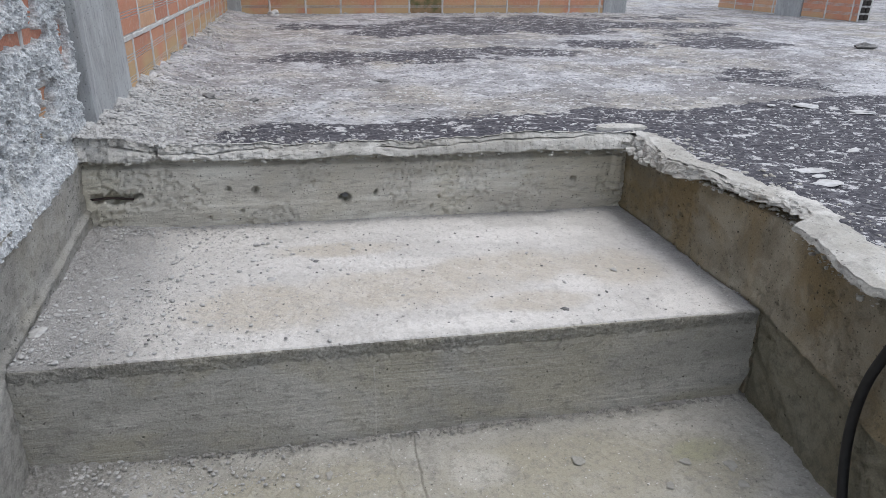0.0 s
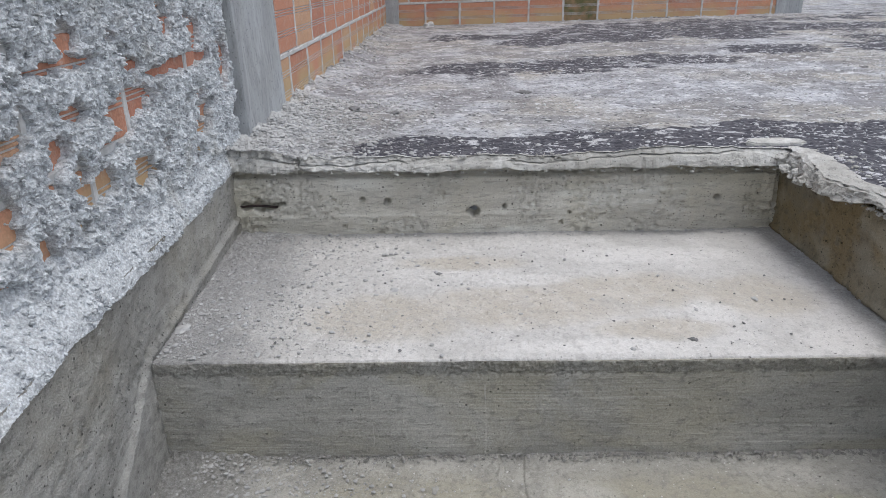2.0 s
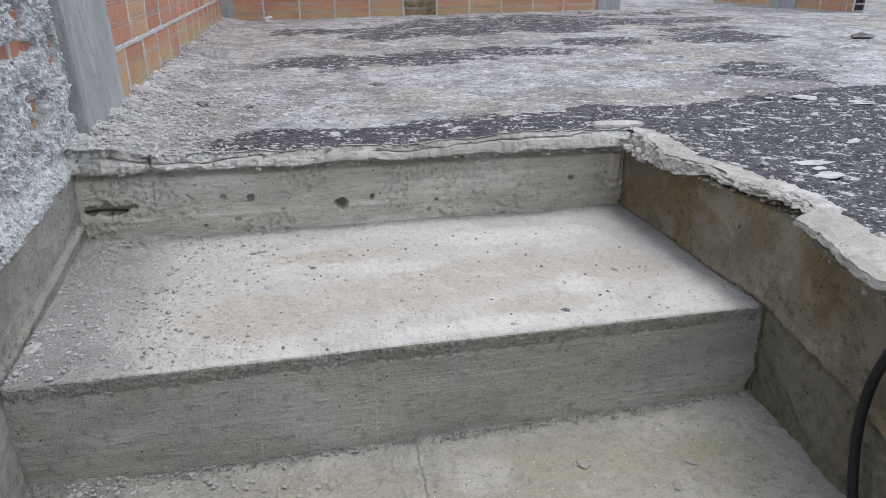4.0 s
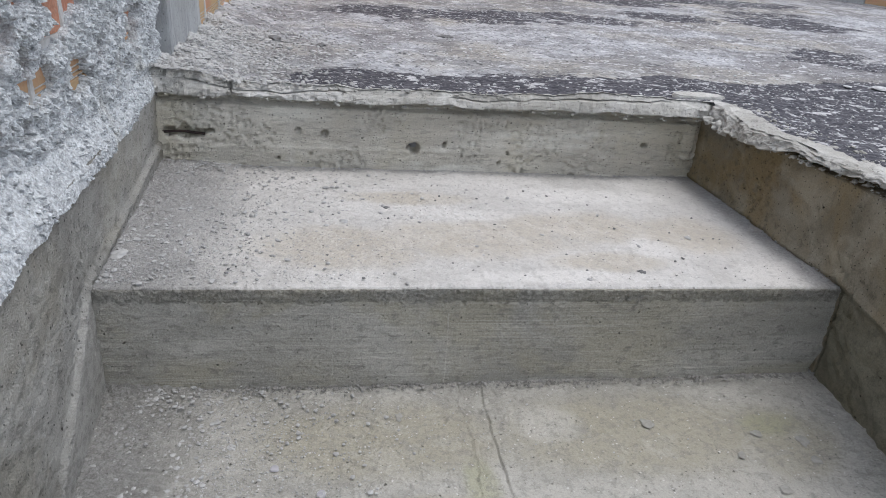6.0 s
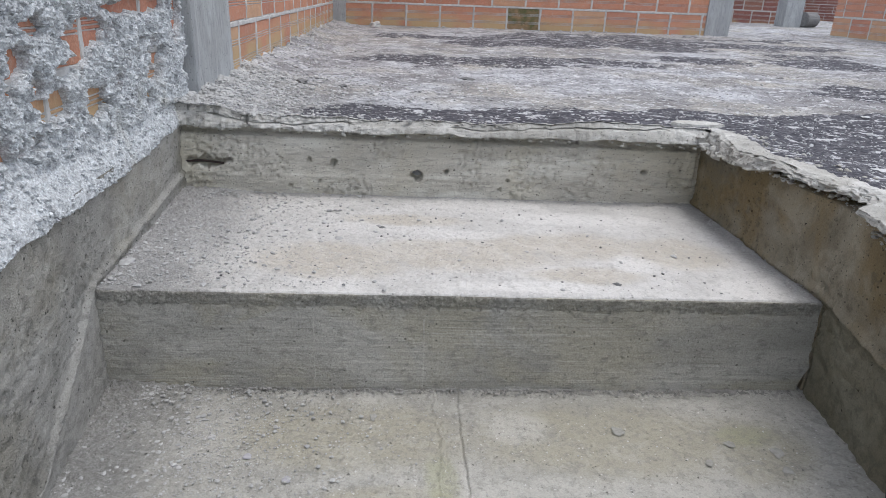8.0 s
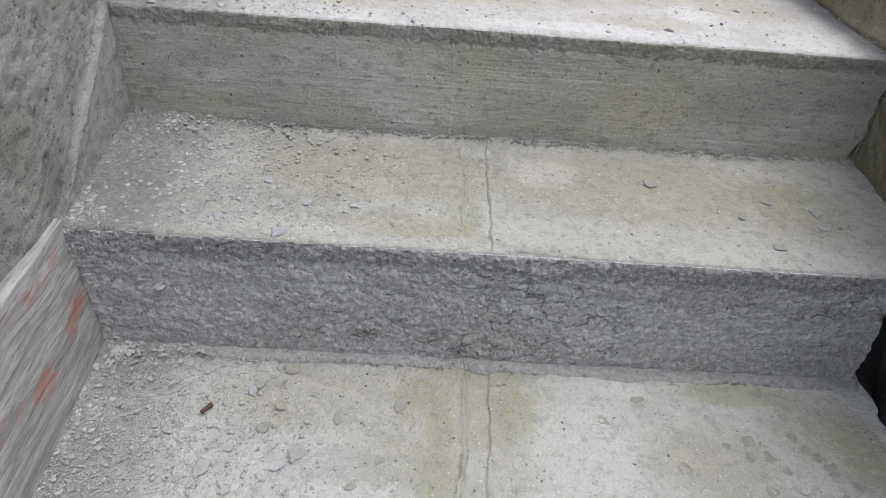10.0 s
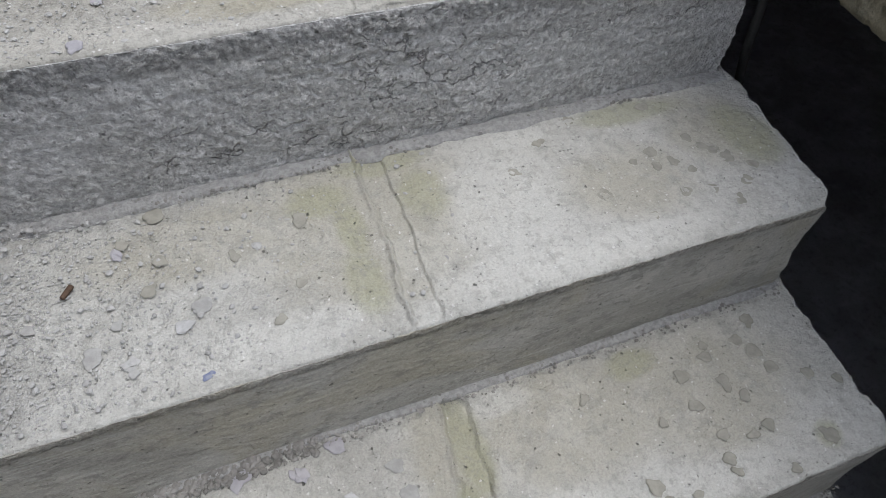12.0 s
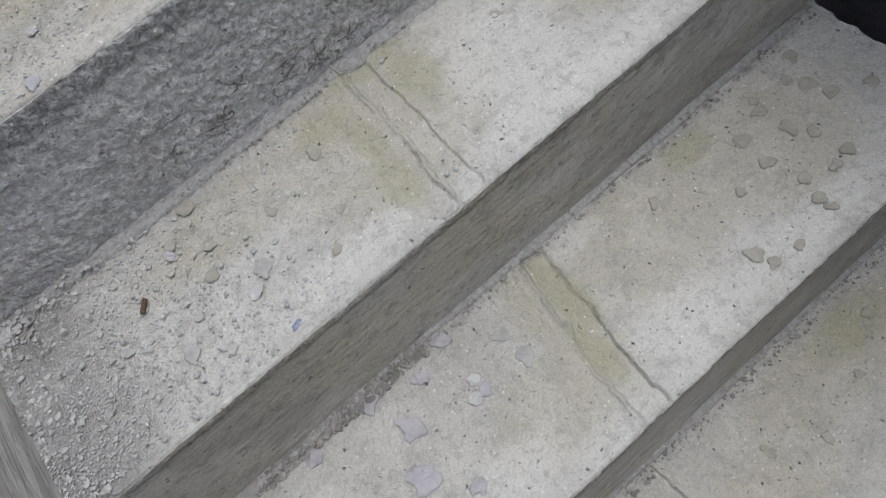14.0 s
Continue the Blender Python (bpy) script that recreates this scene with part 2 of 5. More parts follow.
def riser_material(name, light, dark, stain, board=1.0, sandy=0.0):
    """A cast face: fine lines of the shuttering boards, a darker pitted crust under the edge; sandy: open and granular."""
    n = Nodes(name)
    cloud = n.noise(3.4, 7, 0.62, n.scaled((1, 1, 2.2)), 0.5)
    mid, fine, sand = n.noise(40, 6, 0.7, n.scaled((0.8, 1, 1.5))), n.noise(300, 3, 0.7), n.noise(125, 5, 0.72)
    line = n.noise(2.6, 6, 0.66, n.scaled((0.8, 1, 115)), 0.12)
    patch = n.ramp(n.noise(5, 5, 0.6, n.scaled((0.6, 1, 1.6), (2, 1, 5)), 0.6), 0.42, 0.58)
    c = n.mix(n.ramp(cloud, 0.38, 0.62), dark, light)
    c = n.mix(n.ramp(n.noise(3.1, 6, 0.62, n.scaled((1, 1, 1.5), (3.7, 1.2, 0.4)), 0.9), 0.46, 0.62, 0, 0.6), c, stain)
    c = n.mix(n.math("MULTIPLY", n.ramp(line, 0.54, 0.62, 0, 0.38 * board), patch), c, tuple(min(0.8, v * 1.28) for v in light))
    c = n.mix(n.math("MULTIPLY", n.ramp(line, 0.45, 0.37, 0, 0.30 * board), patch), c, tuple(v * 0.72 for v in dark))
    c = n.mix(n.ramp(mid, 0.52, 0.63, 0, 0.5 - 0.25 * sandy), c, tuple(v * 0.62 for v in dark))
    c = n.mix(n.frayed("pale", 0.4, 0.8, 60, 1.0, 0.3), c, tuple(min(0.8, v * 1.3) for v in light))
    crust = n.frayed("crust", 0.50, 0.80, 85, 1.5)
    c = n.mix(n.math("MULTIPLY", crust, 0.34), c, n.mix(n.ramp(sand, 0.4, 0.6), tuple(v * 0.50 for v in dark), tuple(v * 0.92 for v in light)))
    hole, tiny = n.pits(70, 0.09), n.pits(160, 0.12 + 0.12 * sandy, 0.14, 0.27)
    c = n.mix(n.math("MULTIPLY", hole, 0.65), c, tuple(v * 0.32 for v in dark))
    c = n.mix(n.math("MULTIPLY", tiny, 0.55), c, tuple(v * 0.36 for v in dark))
    # fissures: the edges of warped cells, kept only where the face is torn
    edge, _ = n.cells(34, n.mix(0.03, n.scaled((0.75, 1, 1.3)), _noise_colour(n, 45)), "DISTANCE_TO_EDGE")
    torn = n.math("MULTIPLY", n.math("MULTIPLY", n.ramp(edge, 0.01, 0.05, 1, 0), n.field("crack")), n.ramp(n.noise(32, 4, 0.6, n.scaled((1, 1, 1), (1, 4, 2))), 0.50, 0.58))
    c = n.mix(n.math("MULTIPLY", torn, 0.38), c, tuple(v * 0.22 for v in dark))
    c = n.mix(1.0, c, n.ramp(sand, 0.3, 0.7, 1 - 0.06 - 0.26 * sandy, 1 + 0.06 + 0.22 * sandy), "MULTIPLY")
    c = n.mix(1.0, c, n.ramp(fine, 0.25, 0.75, 0.85, 1.15), "MULTIPLY")
    grain = n.math("ADD", n.math("MULTIPLY", crust, 0.9), 0.25 + 0.85 * sandy)
    h = n.math("ADD", n.math("MULTIPLY", mid, 0.6), n.math("MULTIPLY", n.math("ADD", sand, n.math("MULTIPLY", fine, 0.5)), grain))
    h = n.math("ADD", h, n.math("MULTIPLY", line, 0.22 * board))
    h = n.math("SUBTRACT", h, n.math("ADD", n.math("MULTIPLY", n.math("ADD", hole, tiny), 0.9), n.math("MULTIPLY", torn, 2.2)))
    return n.done(c, 0.92, h, 0.0065)


TREAD = tread_material("tread_concrete", (0.61, 0.595, 0.575), (0.515, 0.502, 0.482), (0.475, 0.435, 0.37), 0.22, 0.6)
TREAD_MID = tread_material("olive_tread_concrete", (0.46, 0.45, 0.415), (0.36, 0.352, 0.32), (0.37, 0.348, 0.275), 0.3, 0.75)
TREAD_LOW = tread_material("stained_tread_concrete", (0.53, 0.53, 0.505), (0.445, 0.442, 0.415), (0.42, 0.405, 0.345), 0.25, 0.7)
RISER = riser_material("board_marked_concrete", (0.47, 0.462, 0.425), (0.345, 0.338, 0.305), (0.41, 0.385, 0.30))
RISER_ROUGH = riser_material("sandy_blue_grey_concrete", (0.665, 0.662, 0.66), (0.55, 0.548, 0.545), (0.54, 0.535, 0.52), 0.25, 1.0)
BACK = concrete("back_riser_concrete", (0.66, 0.64, 0.575), (0.48, 0.46, 0.405), (0.52, 0.48, 0.36), 0.5, (0.8, 1, 4), 0.11, 0.9, 0.004)
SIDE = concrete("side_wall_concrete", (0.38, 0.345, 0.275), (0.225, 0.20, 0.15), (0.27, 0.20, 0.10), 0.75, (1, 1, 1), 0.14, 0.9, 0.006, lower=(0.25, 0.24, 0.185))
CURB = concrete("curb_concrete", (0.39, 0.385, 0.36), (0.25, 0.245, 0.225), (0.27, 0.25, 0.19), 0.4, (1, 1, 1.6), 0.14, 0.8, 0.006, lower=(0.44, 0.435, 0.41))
CRUST = concrete("broken_screed", (0.61, 0.608, 0.59), (0.42, 0.412, 0.385), (0.37, 0.35, 0.29), 0.3, (1, 1, 1), 0.12, 0.5, 0.005)
COLUMN = concrete("column_concrete", (0.40, 0.42, 0.43), (0.31, 0.325, 0.335), (0.31, 0.32, 0.31), 0.4, (3, 3, 0.7), 0.10, 0.6, 0.001)
UNDER = concrete("dim_room_concrete", (0.45, 0.465, 0.50), (0.34, 0.35, 0.38), (0.34, 0.34, 0.34), 0.4)



def slab_material():
    n = Nodes("weathered_roof_slab")
    at = n.scaled((0.8, 1.1, 1.0))
    mid = n.noise(7.5, 6, 0.68, at, 0.5)
    fine = n.noise(70, 4, 0.7, n.scaled((0.7, 1.2, 1)))
    grit = n.noise(260, 2, 0.6)
    pale = n.mix(n.ramp(n.noise(2.0, 4, 0.6, n.scaled((1, 1, 1), (5, 2, 0))), 0.42, 0.62), (0.44, 0.45, 0.475), (0.37, 0.355, 0.325))
    dark = n.mix(n.ramp(fine, 0.4, 0.65), (0.036, 0.036, 0.046), (0.12, 0.12, 0.135))
    # bitumen where the field says; weather has flaked it
    wave = n.math("MULTIPLY", n.math("SUBTRACT", n.noise(5.0, 6, 0.66), 0.5), 0.60)
    cover = n.ramp(n.math("ADD", n.field("bitumen"), wave), 0.0, 1.0)
    flake = n.math("ADD", n.math("MULTIPLY", mid, 0.50), n.math("MULTIPLY", n.noise(34, 7, 0.75, n.scaled((0.75, 1.1, 1))), 0.50))
    edge = n.math("SUBTRACT", 0.68, n.math("MULTIPLY", cover, 0.34))
    mask = n.ramp(flake, n.math("SUBTRACT", edge, 0.035), n.math("ADD", edge, 0.03))
    c = n.mix(n.ramp(mid, 0.42, 0.60, 0, 0.7), pale, (0.19, 0.19, 0.195))
    c = n.mix(n.ramp(fine, 0.52, 0.64, 0, 0.75), c, (0.11, 0.11, 0.115))
    c = n.mix(n.ramp(n.noise(2.6, 7, 0.68, n.scaled((1, 0.55, 1), (3, 9, 2)), 0.8), 0.49, 0.60, 0, 0.65), c, (0.17, 0.165, 0.17))
    c = n.mix(mask, c, dark)
    c = n.mix(n.ramp(n.noise(85, 5, 0.75, n.scaled((0.6, 1.2, 1), (2, 7, 1))), 0.60, 0.67, 0, 0.7), c, (0.03, 0.03, 0.035))
    c = n.mix(n.ramp(n.noise(20, 7, 0.72, at), 0.56, 0.60, 0, 0.8), c, (0.58, 0.585, 0.60))
    c = n.mix(1.0, c, n.ramp(grit, 0.25, 0.75, 0.82, 1.18), "MULTIPLY")
    d1, h1 = n.cells(75, n.mix(0.012, n.pos, _noise_colour(n, 90)))
    c = n.mix(n.math("MULTIPLY", n.ramp(d1, 0.25, 0.40, 1, 0), n.ramp(n.axis(0, h1), 0.78, 0.84, 0, 0.8)), c, (0.60, 0.61, 0.62))
    c = n.mix(n.math("MULTIPLY", n.ramp(d1, 0.25, 0.42, 1, 0), n.ramp(n.axis(1, h1), 0.80, 0.86, 0, 0.8)), c, (0.035, 0.035, 0.042))
    h = n.math("ADD", n.math("MULTIPLY", mid, 0.5), n.math("MULTIPLY", fine, 0.7))
    return n.done(c, n.ramp(mask, 0, 1, 0.95, 0.8), n.math("SUBTRACT", h, n.math("MULTIPLY", mask, 0.25)), 0.007)


def splatter_material():
    n = Nodes("splashed_mortar")
    a, b = n.noise(55, 7, 0.75), n.noise(6, 5, 0.6)
    clod, tint = n.cells(85, n.mix(0.03, n.pos, _noise_colour(n, 60)))
    c = n.mix(n.ramp(a, 0.36, 0.62), (0.33, 0.35, 0.365), (0.62, 0.65, 0.67))
    isle = n.t.nodes["Geometry"].outputs["Random Per Island"]
    c = n.mix(n.ramp(isle, 0.0, 1.0, 0, 0.35), c, (0.66, 0.68, 0.70))
    c = n.mix(n.ramp(b, 0.56, 0.74, 0, 0.35), c, (0.40, 0.38, 0.31))
    c = n.mix(1.0, c, n.ramp(n.noise(300, 2, 0.6), 0.25, 0.75, 0.72, 1.25), "MULTIPLY")
    h = n.math("ADD", n.math("MULTIPLY", a, 0.9), n.math("MULTIPLY", n.math("SUBTRACT", 1.0, clod), 0.9))
    return n.done(c, 0.95, n.math("ADD", h, n.math("MULTIPLY", n.noise(190, 4, 0.7), 0.4)), 0.004)


def brick_material(name, a, b, pale):
    n = Nodes(name)
    r = n.random()
    c = n.mix(r, a, b)
    c = n.mix(n.ramp(n.math("FRACT", n.math("MULTIPLY", r, 7.31)), 0.78, 0.86, 0, 0.75), c, pale)
    c = n.mix(n.ramp(n.noise(9, 5, 0.65), 0.45, 0.75, 0, 0.45), c, (0.30, 0.14, 0.09))
    c = n.mix(n.ramp(n.noise(60, 5, 0.7), 0.52, 0.68, 0.12, 0.6), c, (0.50, 0.41, 0.35))
    c = n.mix(1.0, c, n.ramp(n.noise(180, 2), 0.3, 0.7, 0.88, 1.12), "MULTIPLY")
    damp = n.math("MULTIPLY", n.ramp(n.math("ADD", n.axis(2), n.math("MULTIPLY", n.noise(5, 4), 0.12)), 0.30, 0.44, 1, 0), n.ramp(n.noise(3.0, 4), 0.34, 0.50, 0, 0.85))
    c = n.mix(damp, c, (0.47, 0.36, 0.20))
    return n.done(c, 0.85, n.noise(120, 4, 0.6), 0.0012)


BRICK = brick_material("clay_brick", (0.54, 0.245, 0.145), (0.44, 0.175, 0.11), (0.56, 0.36, 0.21))
# darker copy of the brick for the far walls, shade included in the colour
BRICK_SHADED = brick_material("shaded_red_brick", (0.22, 0.06, 0.05), (0.17, 0.05, 0.045), (0.24, 0.10, 0.07))
SLAB, SPLASH = slab_material(), splatter_material()


def simple(name, colour, second, scale=30, rough=0.85, depth=0.001, spec=0.25, stretch=(1, 1, 1)):
    n = Nodes(name)
    v = n.noise(scale, 5, 0.65, n.scaled(stretch))
    c = n.mix(n.ramp(v, 0.32, 0.68), colour, second)
    return n.done(c, rough, v, depth, spec)


MORTAR = simple("joint_mortar", (0.60, 0.60, 0.59), (0.44, 0.44, 0.43), 40, 0.95, 0.004)
RUBBER = simple("black_rubber", (0.012, 0.012, 0.013), (0.02, 0.02, 0.021), 60, 0.5, 0.0003, 0.4)
GRIT = simple("grey_grit", (0.50, 0.50, 0.495), (0.35, 0.35, 0.345), 25, 0.95, 0.001)
STONE = simple("pale_mortar_lump", (0.56, 0.57, 0.58), (0.40, 0.40, 0.40), 40, 0.95, 0.002)
FOOT = simple("dirty_grit", (0.36, 0.35, 0.335), (0.20, 0.195, 0.185), 30, 0.95, 0.001)
DARKSTONE = simple("damp_grey_stone", (0.22, 0.22, 0.22), (0.13, 0.13, 0.13), 50, 0.9, 0.001)
# steel with the shade of the corner hollow put into its colour
SHADED_STEEL = simple("shade_dark_steel", (0.030, 0.024, 0.024), (0.055, 0.038, 0.034), 120, 0.8, 0.001)
# near black in place of the shade inside open brick holes
HOLE_SHADE = simple("hole_shade_black", (0.03, 0.028, 0.027), (0.05, 0.045, 0.04), 80, 0.95, 0.001)
STUB = simple("brown_wood_stub", (0.13, 0.085, 0.06), (0.075, 0.05, 0.035), 90, 0.8, 0.001)
PAINT = simple("blue_paint_speck", (0.14, 0.17, 0.30), (0.30, 0.32, 0.38), 150, 0.8, 0.0005)
PURPLE = simple("violet_grey_mortar", (0.44, 0.43, 0.46), (0.33, 0.325, 0.35), 45, 0.95, 0.0015)
DAMP = simple("damp_olive_mortar", (0.36, 0.35, 0.31), (0.28, 0.275, 0.24), 60, 0.9, 0.001)
FILM = simple("pale_mortar_film", (0.42, 0.42, 0.412), (0.33, 0.33, 0.322), 70, 0.92, 0.002)
FLAKE = simple("grey_mortar_flake", (0.39, 0.385, 0.36), (0.30, 0.295, 0.27), 80, 0.92, 0.002)
GROUT = simple("sandy_grout", (0.43, 0.43, 0.425), (0.29, 0.29, 0.285), 150, 0.95, 0.004)
TIMBER = simple("red_brown_timber", (0.17, 0.085, 0.065), (0.09, 0.05, 0.04), 20, 0.85, 0.001, stretch=(1, 1, 0.15))
RAG = simple("pale_rag", (0.55, 0.55, 0.58), (0.35, 0.33, 0.38), 12, 0.9, 0.002)


def plank_material():
    n = Nodes("weathered_shutter_board")
    g = n.noise(26, 6, 0.65, n.scaled((3, 0.35, 3)), 0.4)
    c = n.mix(n.ramp(g, 0.35, 0.65), (0.30, 0.29, 0.27), (0.47, 0.46, 0.44))
    c = n.mix(n.ramp(n.noise(95, 4, 0.7, n.scaled((3, 0.2, 3))), 0.54, 0.64, 0, 0.55), c, (0.13, 0.12, 0.11))
    c = n.mix(n.ramp(n.noise(9, 4, 0.6, n.scaled((1, 0.5, 1.3), (0.2, 0.33, 0.7))), 0.56, 0.64, 0, 0.6), c, (0.45, 0.16, 0.13))
    return n.done(c, 0.88, g, 0.003)


PLANK = plank_material()

# ---- roof slab ----
SLAB_Z = 0.195


def slab_z(x, y):
    """The slab's top: level at the stairs, with a fall across it further off, and uneven all over."""
    x, y = np.asarray(x, float), np.asarray(y, float)
    fall = 0.0175 * np.clip(x, -0.3, 7.0) * np.clip((y - 0.6) / 3.4, 0, 1)
    rim = 0.016 * step01(x, 0.75, 1.2) * step01(y, 1.1, 0.62) * step01(x, 1.62, 1.42)
    fine = np.clip(3.2 - 0.4 * y, 0.3, 1)
    dist = 0.006 * fbm(x, y, 2.2, 3, 3) + 0.0045 * fine * fbm(x, y, 16, 4, 9) + 0.004 * fine * lumps(x, y, 42, 5)
    wedge = 0.035 * step01(x, 0.20, -0.03) * (0.6 + 0.8 * vnoise(x * 20, y * 20, 4)) * np.clip(y / 0.6, 0, 1)
    return SLAB_Z + fall + rim + dist + wedge


def bitumen(x, y):
    """How much of the black coat is left on the slab: along the broken edge, over the corner beside the stairs, and in worn patches."""
    x, y = np.broadcast_arrays(np.asarray(x, float), np.asarray(y, float))
    reach = np.interp(x, [0.1, 0.4, 1.1, 1.4, 1.65, 2.3, 4.0], [0.74, 0.85, 0.88, 1.02, 0.97, 1.12, 1.3])
    band = step01(y, reach + 0.05, reach - 0.08) * step01(x, 0.16, 0.36) * np.where(x < 1.36, 0.93, 0.97)
    patch = blobs(x, y, [(1.10, 3.45, 0.30, 0.30), (1.55, 3.55, 0.45, 0.30), (1.62, 2.45, 0.32, 0.28), (1.15, 2.25, 0.22, 0.20), (2.30, 3.60, 0.40, 0.35), (2.25, 2.75, 0.30, 0.25), (3.00, 2.75, 0.45, 0.30)])
    far = 0.42 * step01(fbm(x * 0.7, y, 1.3, 4, 23), 0.1, 0.6) * step01(x, 0.2, 0.5) + 0.20
    return np.maximum(np.maximum(band, 0.72 * patch), far)


def lip_y(x):
    """Front edge of the screed over the back riser."""
    return 0.607 - 0.010 * step01(x, 0.0, 0.4) + 0.006 * fbm(x, 0 * x, 9, 4, 21) + 0.004 * fbm(x, 0 * x, 60, 3, 22) - 0.012 * step01(x, 1.0, 1.2)


def wall_x(y):
    """Face of the wall beside the stairs, on the right going up."""
    return np.interp(y, [-2.6, -0.90, -0.66, -0.35, -0.20, 0.0, 0.64], [1.29, 1.29, 1.29, 1.298, 1.318, 1.332, 1.338])


def lip_x(y):
    """Ragged edge of the screed over that wall."""
    tongue = 0.045 * step01(y, -0.085, -0.10) + 0.05 * step01(y, -0.11, -0.3)
    bite = 0.02 * step01(y, 0.18, 0.05) * step01(y, -0.085, -0.02)
    return 1.312 - 0.030 * step01(y, 0.55, 0.38) * step01(y, 0.10, 0.3) - tongue + bite + 0.008 * fbm(y, 0 * y, 14, 4, 31) + 0.003 * fbm(y, 0 * y, 70, 2, 33)


X0 = 1.336
xs_in = graded([(-0.12, X0, 0.008, 0.008)])
xs_out = graded([(X0, 2.5, 0.008, 0.009), (2.5, 5.5, 0.010, 0.05), (5.5, 16.0, 0.06, 0.5)])
ys_back = graded([(0.0, 0.9, 0.007, 0.008), (0.9, 2.5, 0.009, 0.03), (2.5, 22.0, 0.035, 0.6)])

floor = tagged(new("roof_slab"), "weathered grey concrete roof slab with flaking black bitumen", "roof slab", kind="structure")


def back_slab():
    xs = np.concatenate([xs_in[:-1], xs_out])
    start = np.where(xs < X0, lip_y(xs), 0.600)
    fade = np.exp(-ys_back / 0.35)[:, None]
    y = 0.600 + ys_back[:, None] + (start - 0.600 + np.where(xs < X0, 0.024, 0))[None, :] * fade
    x = np.broadcast_to(xs[None, :], y.shape)
    z = slab_z(x, y)
    top = np.stack([x, y, z], -1)
    lip = []
    low = 0.166 + 0.005 * step01(xs, 0.3, 1.1) + 0.004 * fbm(xs, 0 * xs, 14, 4, 41)
    crack = np.clip(0.50 + 0.30 * fbm(xs, 0 * xs, 5, 4, 43), 0.2, 0.85)
    loose = 0.35 + 0.65 * step01(xs, 0.60, 0.25)          # the screed is crumbled towards the wall, firm towards the corner
    for share in np.linspace(1, 0.03, 30):
        k = xs * 0 + share * 0.045
        rough = loose * (0.005 * fbm(xs, k, 90, 3, 47) + 0.005 * (lumps(xs, k, 55, 49) - 0.3)) + 0.003 * fbm(xs, k, 18, 3, 48) + 0.022 * (1 - share) ** 1.6
        split = 0.016 * np.exp(-((share - crack) / 0.035) ** 2) * step01(vnoise(xs * 7, k * 0, 46), 0.22, 0.34)
        ledge = 0.005 * step01(share, crack, crack - 0.08)
        slit = 0.03 * np.exp(-((xs - 0.143 - 0.1 * (share - 0.5) * 0.1) / 0.005) ** 2)
        lip.append(np.stack([xs, start + 0.004 * (share > 0.97) + 0.004 * (share < 0.06) + rough + split + slit + ledge, z[0] + (low - z[0]) * share], -1))
    lip.insert(0, lip[0] + np.array([0, 0.06, 0.002]))
    p = np.concatenate([np.stack(lip), top])
    keep = xs < X0 + 0.03
    link("slab_top", grid_data("slab_top", top, bitumen=bitumen(x, y)), SLAB, floor)
    tagged(link("broken_edge", grid_data("broken_edge", p[:len(lip) + 2, keep] + np.array([0, 0, 0.0012]), False), CRUST, floor, "cracked pale screed edge over the back riser"))


def side_slab():
    ys = graded([(-2.6, -0.6, 0.1, 0.02), (-0.6, 0.600, 0.008, 0.007)])
    edge = lip_x(ys) + (X0 - lip_x(ys)) * step01(ys, 0.56, 0.60)
    inner = edge + 0.020 * step01(ys, 0.60, 0.55)
    fade = np.exp(-(xs_out - X0) / 0.12)[None, :]
    x = xs_out[None, :] + (inner - X0)[:, None] * fade
    y = np.broadcast_to(ys[:, None], x.shape)
    z = slab_z(x, y)
    top = np.stack([x, y, z], -1)
    link("slab_top", grid_data("slab_top", top, bitumen=bitumen(x, y)), SLAB, floor)
    firm = step01(ys, -0.06, -0.09)                        # past the tongue's root it is one clean thin skin
    thick = 0.013 + 0.026 * step01(ys, 0.18, 0.30) + (0.009 - 0.005 * firm) * fbm(ys, 0 * ys, 13, 4, 51)
    lip = []
    for share in np.linspace(1, 0.04, 16):
        k = ys * 0 + share * 0.04
        rough = (1 - 0.8 * firm) * (0.005 * fbm(ys, k, 80, 3, 57) + 0.005 * fbm(ys, k, 22, 3, 58) + 0.007 * (lumps(ys, k, 48, 59) - 0.3)) + (0.012 - 0.008 * firm) * (1 - share)
        lip.append(np.stack([edge + 0.004 * (share > 0.97) + 0.004 * (share < 0.06) + rough, ys, z[:, 0] - thick * share], -1))
    lip.insert(0, lip[0] + np.array([0.09, 0, 0.002]))
    n_in = 10
    p = np.concatenate([np.stack(lip, 1), top[:, :n_in]], 1) + np.array([0, 0, 0.0014])
    m = len(lip)
    p[:, m:, 2] += 0.0016 * fbm(p[:, m:, 0], p[:, m:, 1], 30, 3, 60) + 0.003 - 0.0075 * step01(np.arange(n_in), 4, 9)[None, :]
    link("broken_edge", grid_data("broken_edge", p, False), CRUST, floor, "ragged pale screed edge overhanging the side wall")


back_slab()
side_slab()
boxed("slab_body", (-0.3, 0.66, -0.22), (16, 22, 0.12), UNDER, floor, 0)
boxed("slab_body", (1.40, -2.6, -0.22), (16, 0.66, 0.12), UNDER, floor, 0)
boxed("slab_body", (-0.3, -6.0, -0.22), (16, -2.6, 0.19), SLAB, floor, 0)

